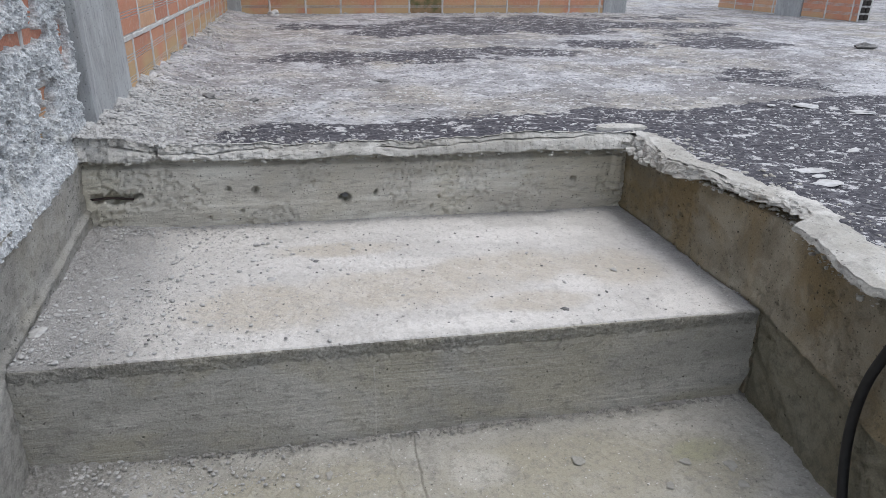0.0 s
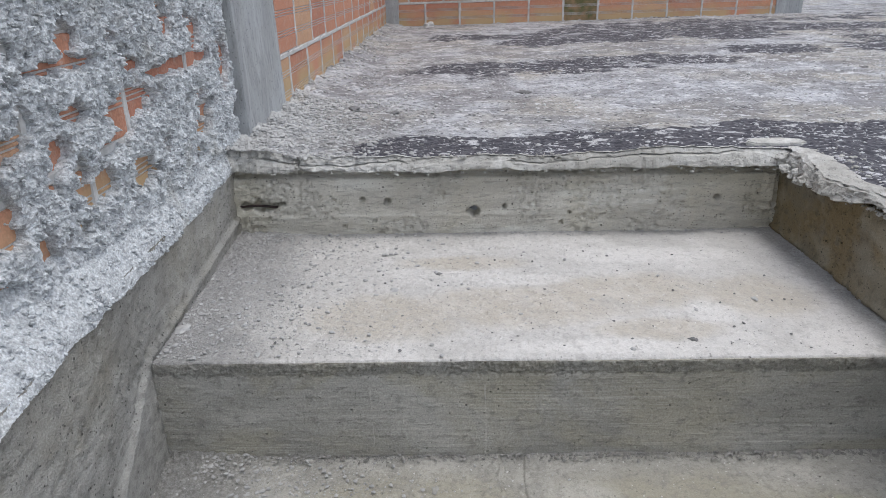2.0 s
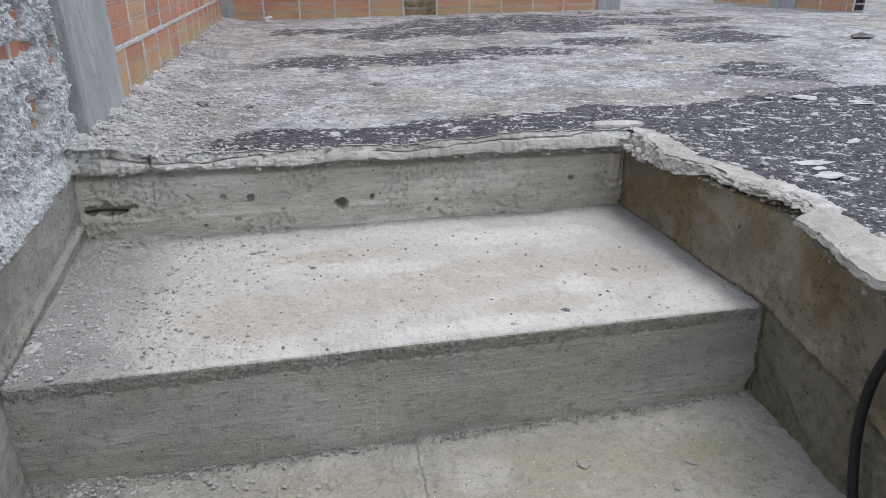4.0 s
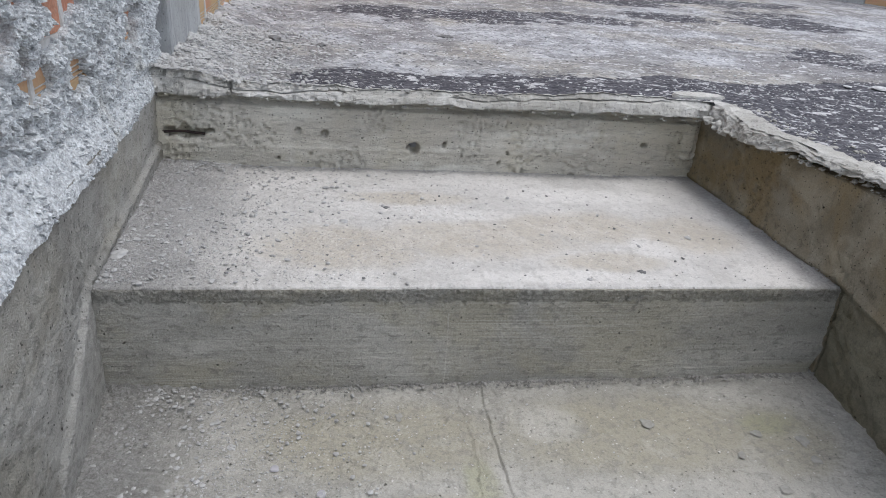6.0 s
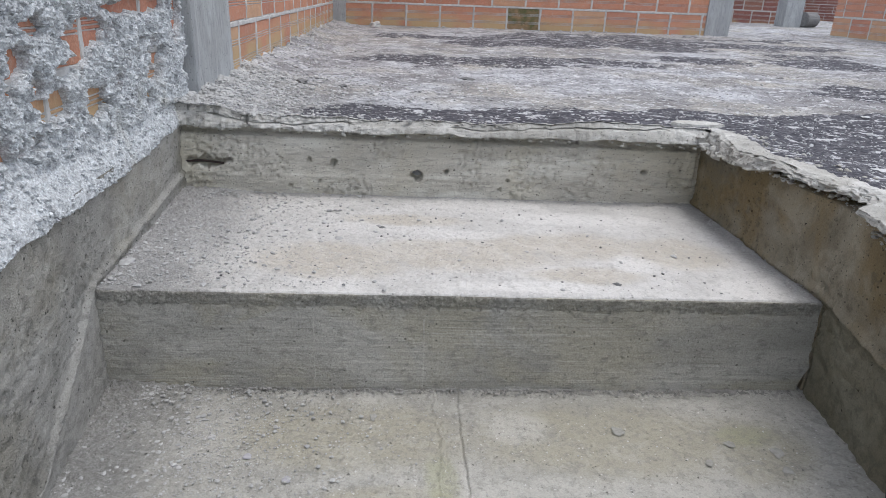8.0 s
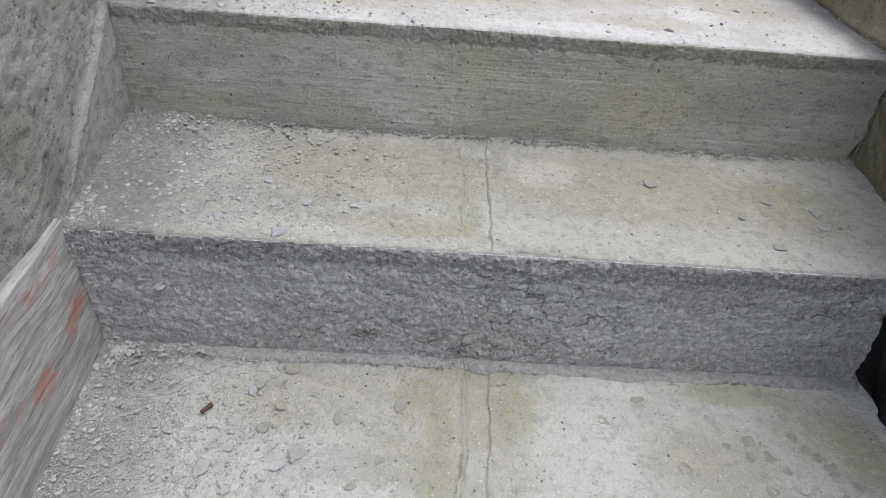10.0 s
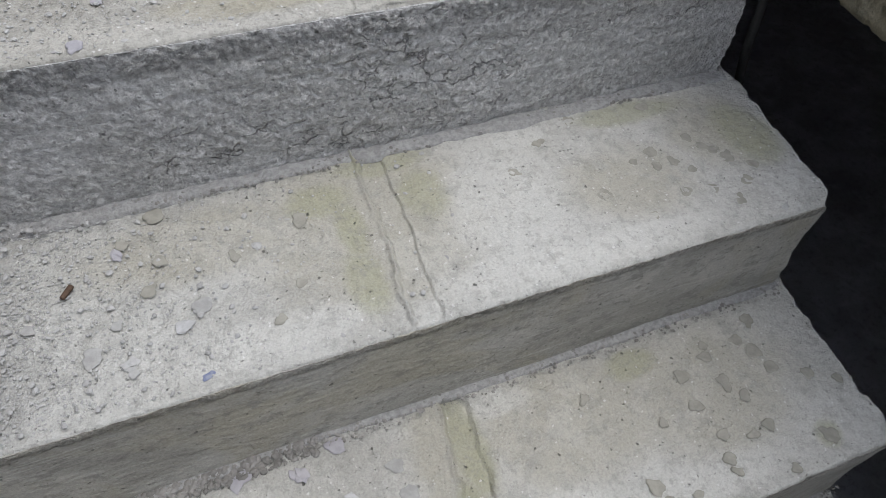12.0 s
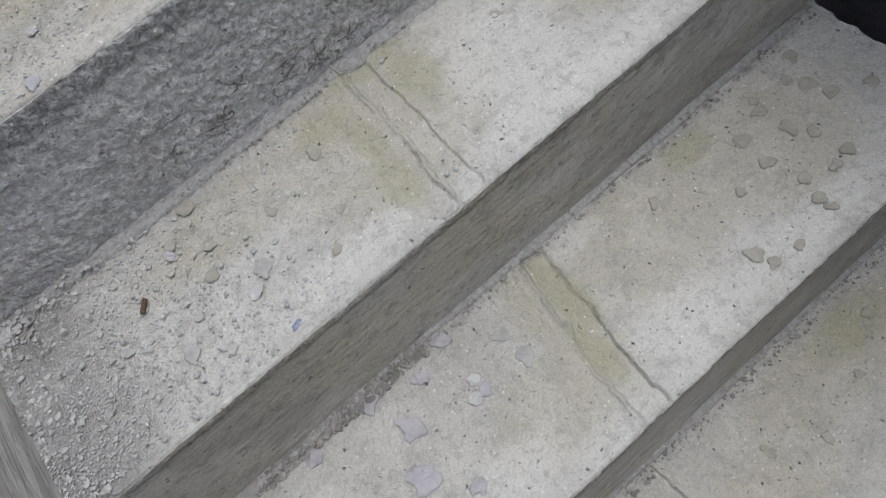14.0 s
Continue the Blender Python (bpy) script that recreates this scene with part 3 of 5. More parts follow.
# flat piece of screed at the opening's corner
bm = bmesh.new()
ring = [(-0.075, -0.012), (-0.058, -0.026), (0.0, -0.030), (0.052, -0.026), (0.078, -0.006), (0.066, 0.020), (0.02, 0.030), (-0.05, 0.026), (-0.070, 0.008)]
low = [bm.verts.new((x, y, -0.010)) for x, y in ring]
top = [bm.verts.new((x * 0.96, y * 0.92, 0.008 + 0.002 * math.sin(40 * x))) for x, y in ring]
bm.faces.new(low[::-1]), bm.faces.new(top)
for k in range(len(ring)):
    bm.faces.new((low[k], low[(k + 1) % len(ring)], top[(k + 1) % len(ring)], top[k]))
bmesh.ops.bevel(bm, geom=list(bm.edges), offset=0.003, segments=2, affect="EDGES")
flat = part("screed_fragment", bm, CRUST)
flat.matrix_world = pose(1.325, 0.655, 0.211, 3, 1, -4)
tagged(flat, "loose flat fragment of pale screed on the slab corner", "rubble")


# ---- side walls of the stairs ----
def side_wall():
    ys = graded([(-2.6, -0.6, 0.1, 0.02), (-0.6, -0.02, 0.0055, 0.0055), (-0.02, 0.012, 0.0016, 0.0016), (0.012, 0.66, 0.0055, 0.0055)])
    zs = np.concatenate([[-0.232, -0.238], graded([(-0.225, 0.185, 0.0055, 0.0055)])])
    y, z = np.meshgrid(ys, zs)
    ridge = 0.008 + 0.13 * np.minimum(y, 0) + 0.004 * fbm(y, 0 * y, 12, 3, 66)
    below = step01(z, ridge + 0.004, ridge - 0.006) * step01(y, 0.004, -0.004)
    x = wall_x(y) + 0.0035 * fbm(y, z, 5, 3, 61) + (0.0013 + 0.002 * below) * fbm(y, z, 42, 4, 63) + 0.005 * (lumps(y, z, 44, 64) > 0.78) * (vnoise(y * 9, z * 9, 65) > 0.55)
    # a bead of mortar runs along the tread and on down the wall, with a scrabbled patch above the step's edge
    x -= 0.009 * np.exp(-((z - ridge) / 0.010) ** 2) * (0.6 + 0.6 * vnoise(y * 40, z * 0, 67))
    x -= 0.008 * lumps(y, z, 70, 68) * blobs(y, z, [(0.012, 0.045, 0.03, 0.05)])
    # scraped slantwise below it
    x += 0.0022 * below * fbm((y + z) * 0.25, z - y, 60, 2, 69)
    x += 0.016 * np.exp(-((y + 0.004) / 0.0028) ** 2) * step01(z, 0.0, -0.03) * (0.5 + vnoise(y * 0, z * 30, 70))
    x[0] += 0.15
    x[-1] += 0.12
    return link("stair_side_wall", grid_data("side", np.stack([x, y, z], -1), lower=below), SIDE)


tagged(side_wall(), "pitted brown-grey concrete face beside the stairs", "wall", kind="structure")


def curb_x(y):
    return np.interp(y, [-2.6, -0.9, -0.35, 0.0, 0.64], [0.03, 0.03, 0.026, -0.002, -0.022])


def curb():
    ys = graded([(-2.6, -0.75, 0.1, 0.02), (-0.75, -0.02, 0.0055, 0.0055), (-0.02, 0.012, 0.0016, 0.0016), (0.012, 0.66, 0.0055, 0.0055)])
    zs = graded([(-2.7, -0.7, 0.3, 0.05), (-0.7, 0.175, 0.0055, 0.0055)])
    y, z = np.meshgrid(ys, zs)
    x = curb_x(y) + 0.003 * fbm(y, z, 5, 3, 71) + 0.0011 * fbm(y, z, 44, 4, 73) - 0.004 * (lumps(y, z, 44, 74) > 0.80) * (vnoise(y * 9, z * 9, 75) > 0.6)
    seam = z - (0.010 + 0.62 * np.clip(y, -1.2, 0.0) + 0.06 * np.clip(y, 0, 0.7))
    x += 0.006 * step01(seam, 0.004, -0.004) + 0.005 * np.exp(-(seam / 0.006) ** 2)
    smooth = step01(seam, 0.004, -0.004) * step01(y, 0.03, -0.02)
    for k in range(14):
        cut = z - (0.14 - 0.05 * k + (0.55 + 0.02 * k) * np.clip(y + 0.03 * k, -1.4, 0.1)) - 0.01 * fbm(y, z, 6, 2, 300 + k)
        x -= 0.0012 * np.exp(-(cut / 0.0035) ** 2) * (vnoise(y * 6, z * 0, 320 + k) > 0.55)
    seam2 = z - (-0.19 + 0.62 * np.clip(y, -1.2, 0.2))
    x += 0.003 * step01(seam2, 0.003, -0.003) * (y < 0)
    x += 0.0006 * (1 - smooth) * fbm((y + z) * 0.3, z - 0.7 * y, 55, 2, 76)
    x -= 0.016 * np.exp(-((y + 0.004) / 0.0026) ** 2) * step01(z, 0.0, -0.03) * (0.4 + vnoise(y * 0, z * 30, 77))
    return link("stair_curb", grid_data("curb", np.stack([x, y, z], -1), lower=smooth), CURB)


tagged(curb(), "grey board-marked concrete curb under the brick wall", "curb", kind="structure")


# ---- stairs ----
stairs = tagged(new("staircase"), "bare cast concrete staircase with rough stained treads", "staircase", kind="structure")
# top, back, front, rise, right edge at back, at front, at the riser's foot
STEPS = [
    (0.000, 0.640, 0.000, 0.203, 1.350, 1.332, 1.330),
    (-0.201, 0.020, -0.356, 0.222, 1.345, 1.246, 1.255),
    (-0.422, -0.335, -0.661, 0.192, 1.274, 1.236, 1.240),
    (-0.611, -0.640, -0.941, 0.190, 1.243, 1.210, 1.212),
    (-0.800, -0.920, -1.240, 0.190, 1.215, 1.185, 1.185),
]
# the two lines that the formwork joint left on each tread: at the back and at the front
JOINTS = [None, (0.597, 0.645, 0.599, 0.637), (0.618, 0.662, 0.597, 0.645), (0.645, 0.674, 0.598, 0.647), (0.55, 0.60, 0.56, 0.61)]


# stains on each tread, as patches (x, y, half width, half depth)
WARM = [
    [(0.40, 0.16, 0.16, 0.09), (0.66, 0.20, 0.22, 0.09), (0.90, 0.27, 0.18, 0.08), (0.55, 0.42, 0.14, 0.04), (1.13, 0.24, 0.12, 0.09), (0.90, 0.10, 0.12, 0.04)],
    [(0.46, -0.14, 0.20, 0.09), (0.90, -0.15, 0.25, 0.10), (1.15, -0.18, 0.10, 0.09), (0.52, -0.30, 0.10, 0.03)],
    [(0.40, -0.45, 0.15, 0.06), (0.98, -0.53, 0.10, 0.07), (0.60, -0.48, 0.16, 0.14), (1.16, -0.48, 0.08, 0.08)],
    [(0.80, -0.76, 0.14, 0.09), (0.55, -0.85, 0.09, 0.06), (0.63, -0.76, 0.05, 0.13), (1.02, -0.78, 0.14, 0.10)],
    [(0.90, -1.02, 0.20, 0.06), (0.70, -1.08, 0.1, 0.06)],
]
MOSS = [
    [],
    [(0.60, -0.25, 0.03, 0.06), (1.15, -0.14, 0.06, 0.03)],
    [(0.550, -0.43, 0.045, 0.03), (0.578, -0.49, 0.02, 0.05), (0.570, -0.58, 0.026, 0.05), (0.688, -0.46, 0.035, 0.05), (0.650, -0.385, 0.07, 0.025), (1.205, -0.50, 0.045, 0.07), (1.05, -0.40, 0.10, 0.025)],
    [(0.926, -0.71, 0.045, 0.025), (0.655, -0.74, 0.025, 0.07), (1.13, -0.90, 0.02, 0.02), (0.63, -0.83, 0.02, 0.05)],
    [(0.95, -1.0, 0.08, 0.03)],
]
PALE = [
    [(0.80, 0.035, 0.20, 0.025), (0.98, 0.46, 0.20, 0.05), (1.22, 0.05, 0.08, 0.06), (0.70, 0.33, 0.08, 0.03), (1.02, 0.17, 0.05, 0.05)],
    [(0.76, -0.30, 0.14, 0.05), (1.05, -0.33, 0.20, 0.03), (0.33, -0.32, 0.10, 0.03), (0.74, -0.12, 0.06, 0.05)],
    [(0.78, -0.52, 0.09, 0.09), (0.76, -0.62, 0.10, 0.03), (0.95, -0.63, 0.14, 0.025), (0.45, -0.62, 0.14, 0.03), (0.86, -0.40, 0.07, 0.02)],
    [(0.92, -0.90, 0.14, 0.03), (0.73, -0.88, 0.07, 0.05), (0.72, -0.70, 0.05, 0.02), (0.45, -0.88, 0.08, 0.04)],
    [],
]


STEP_HOLDERS = []


def stair_step(i, cell):
    top, back, front, rise, xb, xf, xr = STEPS[i]
    r = 0.0045
    prof = [(back - d, top, "t") for d in np.arange(0, back - front - r, cell)]
    prof += [(front + r - r * math.sin(a), top - r + r * math.cos(a), "n") for a in (0.2, 0.6, 1.0, 1.4)]
    prof += [(front, top - d, "r") for d in np.arange(r, rise + 0.012, cell)]
    py, pz = np.array([p[0] for p in prof]), np.array([p[1] for p in prof])
    kind = np.array([p[2] for p in prof])
    u = np.arange(0, 1, cell / 1.36)
    u = np.concatenate([u[u < 0.4295], np.arange(0.43, 0.55, 0.0011), u[(u > 0.5505) & (u < 0.999)], [1.0]])[None, :]
    share = np.clip((back - py) / (back - front), 0, 1)
    right = np.where(kind == "t", xb + (xf - xb) * share ** (5 if i == 1 else 1.3), xf + (xr - xf) * np.clip((top - pz) / rise, 0, 1))
    right = right + 0.007 * fbm(py * 1 + pz, 0 * py + i, 22, 4, 80 + i)
    if i >= 2:
        right = right - 0.016 * step01(share, 0.92, 1.0)
    if i == 3:
        right = right + 0.012 * step01(share, 0.76, 0.79)
    x = -0.035 + u * (right[:, None] + 0.035)
    y, z = np.broadcast_to(py[:, None], x.shape).copy(), np.broadcast_to(pz[:, None], x.shape).copy()
    s = (-y - z)                      # a length along the profile
    tread, face = (kind == "t")[:, None], (kind == "r")[:, None]
    rough = 1.1 if i == 1 else 0.8
    bump = 0.0030 * fbm(x, s, 3, 3, 90 + i) + 0.0010 * fbm(x, s, 30, 4, 95 + i)
    z += np.where(tread, bump + 0.0012 * fbm(x, y, 110, 2, 99), 0)
    if JOINTS[i]:
        la, lb, fa, fb = JOINTS[i]
        f = share[:, None]
        a = la + (fa - la) * f + 0.010 * fbm(0 * f, f * 0.3, 14, 4, 110 + i) + 0.003 * fbm(0 * f, f * 0.3, 90, 3, 111 + i)
        b = lb + (fb - lb) * f + 0.005 * fbm(0 * f + 3, f * 0.3, 14, 4, 115 + i) + 0.002 * fbm(0 * f + 3, f * 0.3, 90, 3, 116 + i)
        groove = step01(x, a - 0.002, a + 0.002) * step01(x, b + 0.0015, b - 0.0015)
        deep = (0, 0.8, 1.0, 1.5, 1.0)[i]
        at_a, at_b = (0, 1.0, 1.6, 0.8, 1.0)[i], (0, 1.0, 0.22, 1.1, 1.0)[i]
        ridge = 0.0040 * np.exp(-((x - a) / 0.004) ** 2) * (0.3 + vnoise(x * 0, y * 25, 8)) - 0.0030 * np.exp(-((x - a - 0.005) / 0.0016) ** 2) * vnoise(x * 0, y * 40, 6)
        z += tread * deep * (-0.0040 * groove + at_a * ridge - at_b * 0.0045 * np.exp(-((x - b) / 0.0016) ** 2) * (0.2 + vnoise(x * 0, y * 30, 7)))
    # left corner keeps a drift of grit
    z += tread * 0.010 * step01(x, 0.22, 0.0) * step01(share[:, None], 0.9, 0.1) * (0.5 + lumps(x, y, 90, 120 + i))
    z += tread * 0.004 * step01(share[:, None], 0.12, 0.02) * (0.4 + lumps(x, y, 140, 125 + i)) * (i > 0)
    y += np.where(face, 0.0022 * fbm(x, z * 2.5, 4, 3, 130 + i) - rough * (0.0016 if i == 1 else 0.0007) * fbm(x, z * (1.4 if i == 1 else 2), 60, 3, 135 + i), 0)
    if i == 1:
        crack = np.exp(-(fbm(x + 0.02 * fbm(x, z, 30, 2, 139), z, 16, 4, 140) / 0.07) ** 2)
        much = step01(np.hypot((x - 0.70) / 0.30, (z - top + 0.11) / 0.12) + 0.4 * fbm(x, z, 9, 3, 138), 1.0, 0.4)
        y += face * 0.0025 * crack * much
        y -= face * 0.003 * lumps(x, z, 60, 141) * much
        drip = step01(top - z, 0.075, 0.066) * face
        y -= drip * 0.0015
    if i in (0, 2):
        y += face * 0.0003 * np.sin(z * 520 + 3 * fbm(x, z, 3, 2, 145)) * (0.5 + 0.5 * fbm(x, z, 6, 2, 146))
    crust = face * step01(top - z, (0.055, 0.075, 0.030, 0.030, 0.030)[i], 0.004)
    y -= crust * (0.0024 * lumps(x, z, 120, 147) + 0.0010 * fbm(x, z, 200, 2, 149))
    if i == 1:                        # open sandy grain
        y -= face * (0.0014 * (lumps(x, z, 140, 143) - 0.3) + 0.0010 * fbm(x, z, 190, 2, 144))
    chip = 0.0028 * np.clip(fbm(x, 0 * x, 30, 4, 150 + i), 0, 1) + 0.0026 * np.clip(fbm(x, s * 0.3, 130, 2, 155 + i), 0, 1) + (0.012 * np.exp(-((x - 0.685) / 0.018) ** 2) if i == 1 else 0)
    near = np.exp(-(np.abs(y - front) + np.abs(z - top)) / 0.010)
    y += near * chip
    z -= near * chip * 0.7
    p = np.stack([x, y, z], -1)
    nt = int((kind != "r").sum())
    holder = new("step")
    holder.parent = stairs
    STEP_HOLDERS.append(holder)
    f = share[:, None]
    warm, moss, pale = (blobs(x[:nt], y[:nt], spots[i]) for spots in (WARM, MOSS, PALE))
    dust = np.maximum(step01(x, 0.34, 0.02) * 0.95, 0.75 * step01(f, 0.14, 0.02))
    if i == 0:
        dust = np.maximum(dust, 0.8 * step01(x - wall_x(y), -0.11, -0.02))
    pale = np.maximum(pale, 0.55 * step01(f[:nt], 0.93, 1.0))
    fields = dict(warm=warm, moss=moss, pale=pale, dust=dust[:nt])
    link("tread", grid_data("tread", p[:nt], **fields), (TREAD, TREAD_MID, TREAD_LOW, TREAD_LOW, TREAD_LOW)[i], holder)
    torn = np.zeros(x.shape)
    if i == 1:
        torn = blobs(x, z, [(0.71, -0.29, 0.10, 0.07), (0.63, -0.36, 0.10, 0.05), (0.77, -0.33, 0.08, 0.07), (1.10, -0.27, 0.20, 0.02), (0.45, -0.36, 0.10, 0.03)])
    run = sum(np.exp(-((x - c - 0.004 * fbm(x * 0, z, 8, 2, 148)) / 0.0016) ** 2) * (top - z > 0.05) for c in (0.377, 0.578)) if i == 0 else (0.8 * blobs(x, z, [(0.95, -0.33, 0.28, 0.06), (0.75, -0.31, 0.10, 0.05)]) if i == 1 else 0 * x)
    link("riser", grid_data("riser", p[nt - 1:], crust=crust[nt - 1:], crack=torn[nt - 1:], pale=run[nt - 1:]), RISER_ROUGH if i == 1 else RISER, holder)
    # broken right end
    c = p[:, -1]
    isr = (kind == "r").astype(float)
    mids = []
    for k in np.linspace(0, 1, 14):
        q = c.copy()
        q[:, 1] += isr * 0.24 * k
        q[:, 2] -= (1 - isr) * (rise + 0.01) * k
        q[:, 0] = c[:, 0] - 0.03 * k + 0.007 * fbm(q[:, 1], q[:, 2], 26, 4, 160 + i) * min(1, 5 * k)
        mids.append(q)
    link("broken_end", grid_data("broken_end", np.stack(mids)), RISER_ROUGH, holder, "rough broken end of the step")


for i, cell in enumerate((0.0030, 0.0024, 0.0034, 0.0036, 0.0040)):
    stair_step(i, cell)
low = tagged(new("lower_flight"), "dim lower flight of concrete steps", "staircase", kind="structure")
for k in range(9):
    zt, yf = -0.99 - 0.19 * k, -1.24 - 0.29 * k
    boxed("step", (-0.03, yf - 0.29, zt - 0.5), (1.17, yf + 0.01, zt), RISER, low, 0.006)
# sloping underside that carries the flight
bm = bmesh.new()
side = [(0.62, -0.02), (-1.26, -1.0), (-3.9, -2.7), (-3.3, -2.7), (-1.0, -1.15), (0.62, -0.24)]
a = [bm.verts.new((0.0, y, z - 0.05)) for y, z in side]
b = [bm.verts.new((1.14, y, z - 0.05)) for y, z in side]
bm.faces.new(a[::-1]), bm.faces.new(b)
for k in range(6):
    bm.faces.new((a[k], a[(k + 1) % 6], b[(k + 1) % 6], b[k]))
part("soffit", bm, UNDER, low)


# ---- mortar splats on the treads ----
def splat_mesh(seed, material):
    """A dried drop of mortar: a thin uneven pat with a raised rim, one unit across."""
    bm = bmesh.new()
    rings, around = [], 14
    for r, h in ((1.0, -0.4), (0.93, 0.7), (0.74, 1.0), (0.45, 0.72)):
        ring = []
        for k in range(around):
            a = 2 * math.pi * k / around
            wob = 1 + 0.55 * noise.noise(Vector((math.cos(a) * 1.1, math.sin(a) * 1.1, seed * 3.7))) + 0.25 * noise.noise(Vector((math.cos(a) * 3, math.sin(a) * 3, seed * 1.3)))
            ring.append(bm.verts.new((r * wob * math.cos(a), r * wob * math.sin(a) * 0.85, h * (0.8 + 0.5 * noise.noise(Vector((r * 5, a, seed)))))))
        rings.append(ring)
    for a, b in zip(rings, rings[1:]):
        for k in range(around):
            bm.faces.new((a[k], a[(k + 1) % around], b[(k + 1) % around], b[k]))
    bm.faces.new(rings[-1])
    mesh = bpy.data.meshes.new("mortar_splat")
    bm.to_mesh(mesh)
    bm.free()
    for face in mesh.polygons:
        face.use_smooth = True
    mesh.materials.append(material)
    return mesh


SPLATS = {m.name: [splat_mesh(k, m) for k in range(6)] for m in (DAMP, PURPLE, FILM, FLAKE)}


def splats(i, spots, material, high=0.0025):
    """Drops on one tread, each (x, y, radius)."""
    for k, (x, y, r) in enumerate(spots):
        ob = new("mortar_splat", SPLATS[material.name][(3 * i + k) % 6])
        ob.parent = STEP_HOLDERS[i]
        ob.matrix_world = pose(x, y, STEPS[i][0] + 0.0012, 0, 0, 53 * k) @ Matrix.Diagonal((r, r, high, 1))


splats(1, [(1.108, -0.167, 0.010), (1.183, -0.190, 0.013), (1.176, -0.238, 0.010), (1.079, -0.298, 0.010), (1.05, -0.219, 0.008), (0.488, -0.091, 0.009), (0.92, -0.13, 0.013)], FLAKE, 0.0016)
splats(1, [(0.238, -0.307, 0.008), (0.331, -0.339, 0.010), (0.36, -0.256, 0.007), (0.29, -0.20, 0.007)], PURPLE)
splats(2, [(1.036, -0.490, 0.011), (1.028, -0.518, 0.009), (1.057, -0.517, 0.010), (1.119, -0.504, 0.010), (1.140, -0.535, 0.013), (1.038, -0.575, 0.011), (1.079, -0.584, 0.011), (1.139, -0.584, 0.011),
           (1.106, -0.612, 0.010), (1.106, -0.480, 0.010), (1.130, -0.515, 0.009), (1.075, -0.540, 0.008), (0.925, -0.545, 0.012), (1.081, -0.395, 0.011), (0.885, -0.420, 0.010), (0.95, -0.392, 0.012),
           (0.823, -0.465, 0.009), (1.00, -0.50, 0.007), (0.97, -0.60, 0.008), (1.17, -0.56, 0.009)], DAMP)
splats(2, [(0.349, -0.391, 0.013), (0.520, -0.454, 0.012), (0.431, -0.487, 0.009), (0.347, -0.467, 0.010), (0.329, -0.508, 0.010), (0.497, -0.554, 0.008), (0.306, -0.428, 0.008), (0.463, -0.596, 0.008)], DAMP, 0.002)
splats(2, [(0.383, -0.548, 0.012), (0.261, -0.577, 0.013), (0.30, -0.61, 0.008), (0.20, -0.52, 0.008), (0.29, -0.545, 0.007)], FILM, 0.0014)
splats(3, [(1.036, -0.738, 0.011), (1.139, -0.706, 0.012), (1.114, -0.755, 0.013), (1.121, -0.786, 0.011), (1.054, -0.812, 0.010), (1.039, -0.784, 0.013), (0.859, -0.878, 0.013), (0.866, -0.902, 0.009),
           (1.058, -0.860, 0.010), (0.975, -0.881, 0.010), (0.905, -0.908, 0.008), (0.832, -0.738, 0.009), (0.919, -0.806, 0.008), (1.100, -0.730, 0.010), (0.985, -0.755, 0.012), (1.167, -0.814, 0.010),
           (0.976, -0.801, 0.011), (1.028, -0.865, 0.009), (0.988, -0.850, 0.010), (1.131, -0.903, 0.013), (1.052, -0.925, 0.008), (1.045, -0.722, 0.008), (1.203, -0.836, 0.008), (0.974, -0.90, 0.008)], DAMP)
splats(3, [(0.490, -0.681, 0.014), (0.368, -0.673, 0.020), (0.392, -0.752, 0.016), (0.365, -0.811, 0.019), (0.492, -0.776, 0.010), (0.385, -0.735, 0.012), (0.43, -0.70, 0.007)], PURPLE, 0.0024)
splats(3, [(0.554, -0.734, 0.012), (0.559, -0.776, 0.014)], FILM, 0.0026)
splats(4, [(0.981, -1.002, 0.009), (0.80, -1.077, 0.009), (0.731, -1.04, 0.010), (0.90, -1.05, 0.008), (1.02, -1.03, 0.009)], DAMP)


def seam_strip(i, wide, bright):
    """A ragged band of grout at the foot of the riser above a tread."""
    foot, top = STEPS[i - 1][2], STEPS[i][0]
    xs = np.arange(0.03, STEPS[i][4] - 0.012, 0.005)
    edge = wide * (1 + 0.35 * fbm(xs, 0 * xs, 12, 4, 400 + i))
    rows = []
    for k, h in ((0.0, 0.006), (0.5, 0.0055), (0.85, 0.005), (1.0, 0.0035), (1.06, -0.004)):
        rows.append(np.stack([xs, foot + 0.006 - (edge + 0.006) * k, top + h + 0.0012 * fbm(xs, 0 * xs + k, 60, 3, 410 + i)], -1))
    link("grout_strip", grid_data("grout_strip", np.stack(rows)), bright, stairs, "grey grout band at the riser's foot")


seam_strip(2, 0.020, GROUT)
seam_strip(3, 0.011, GROUT)
seam_strip(4, 0.009, GROUT)


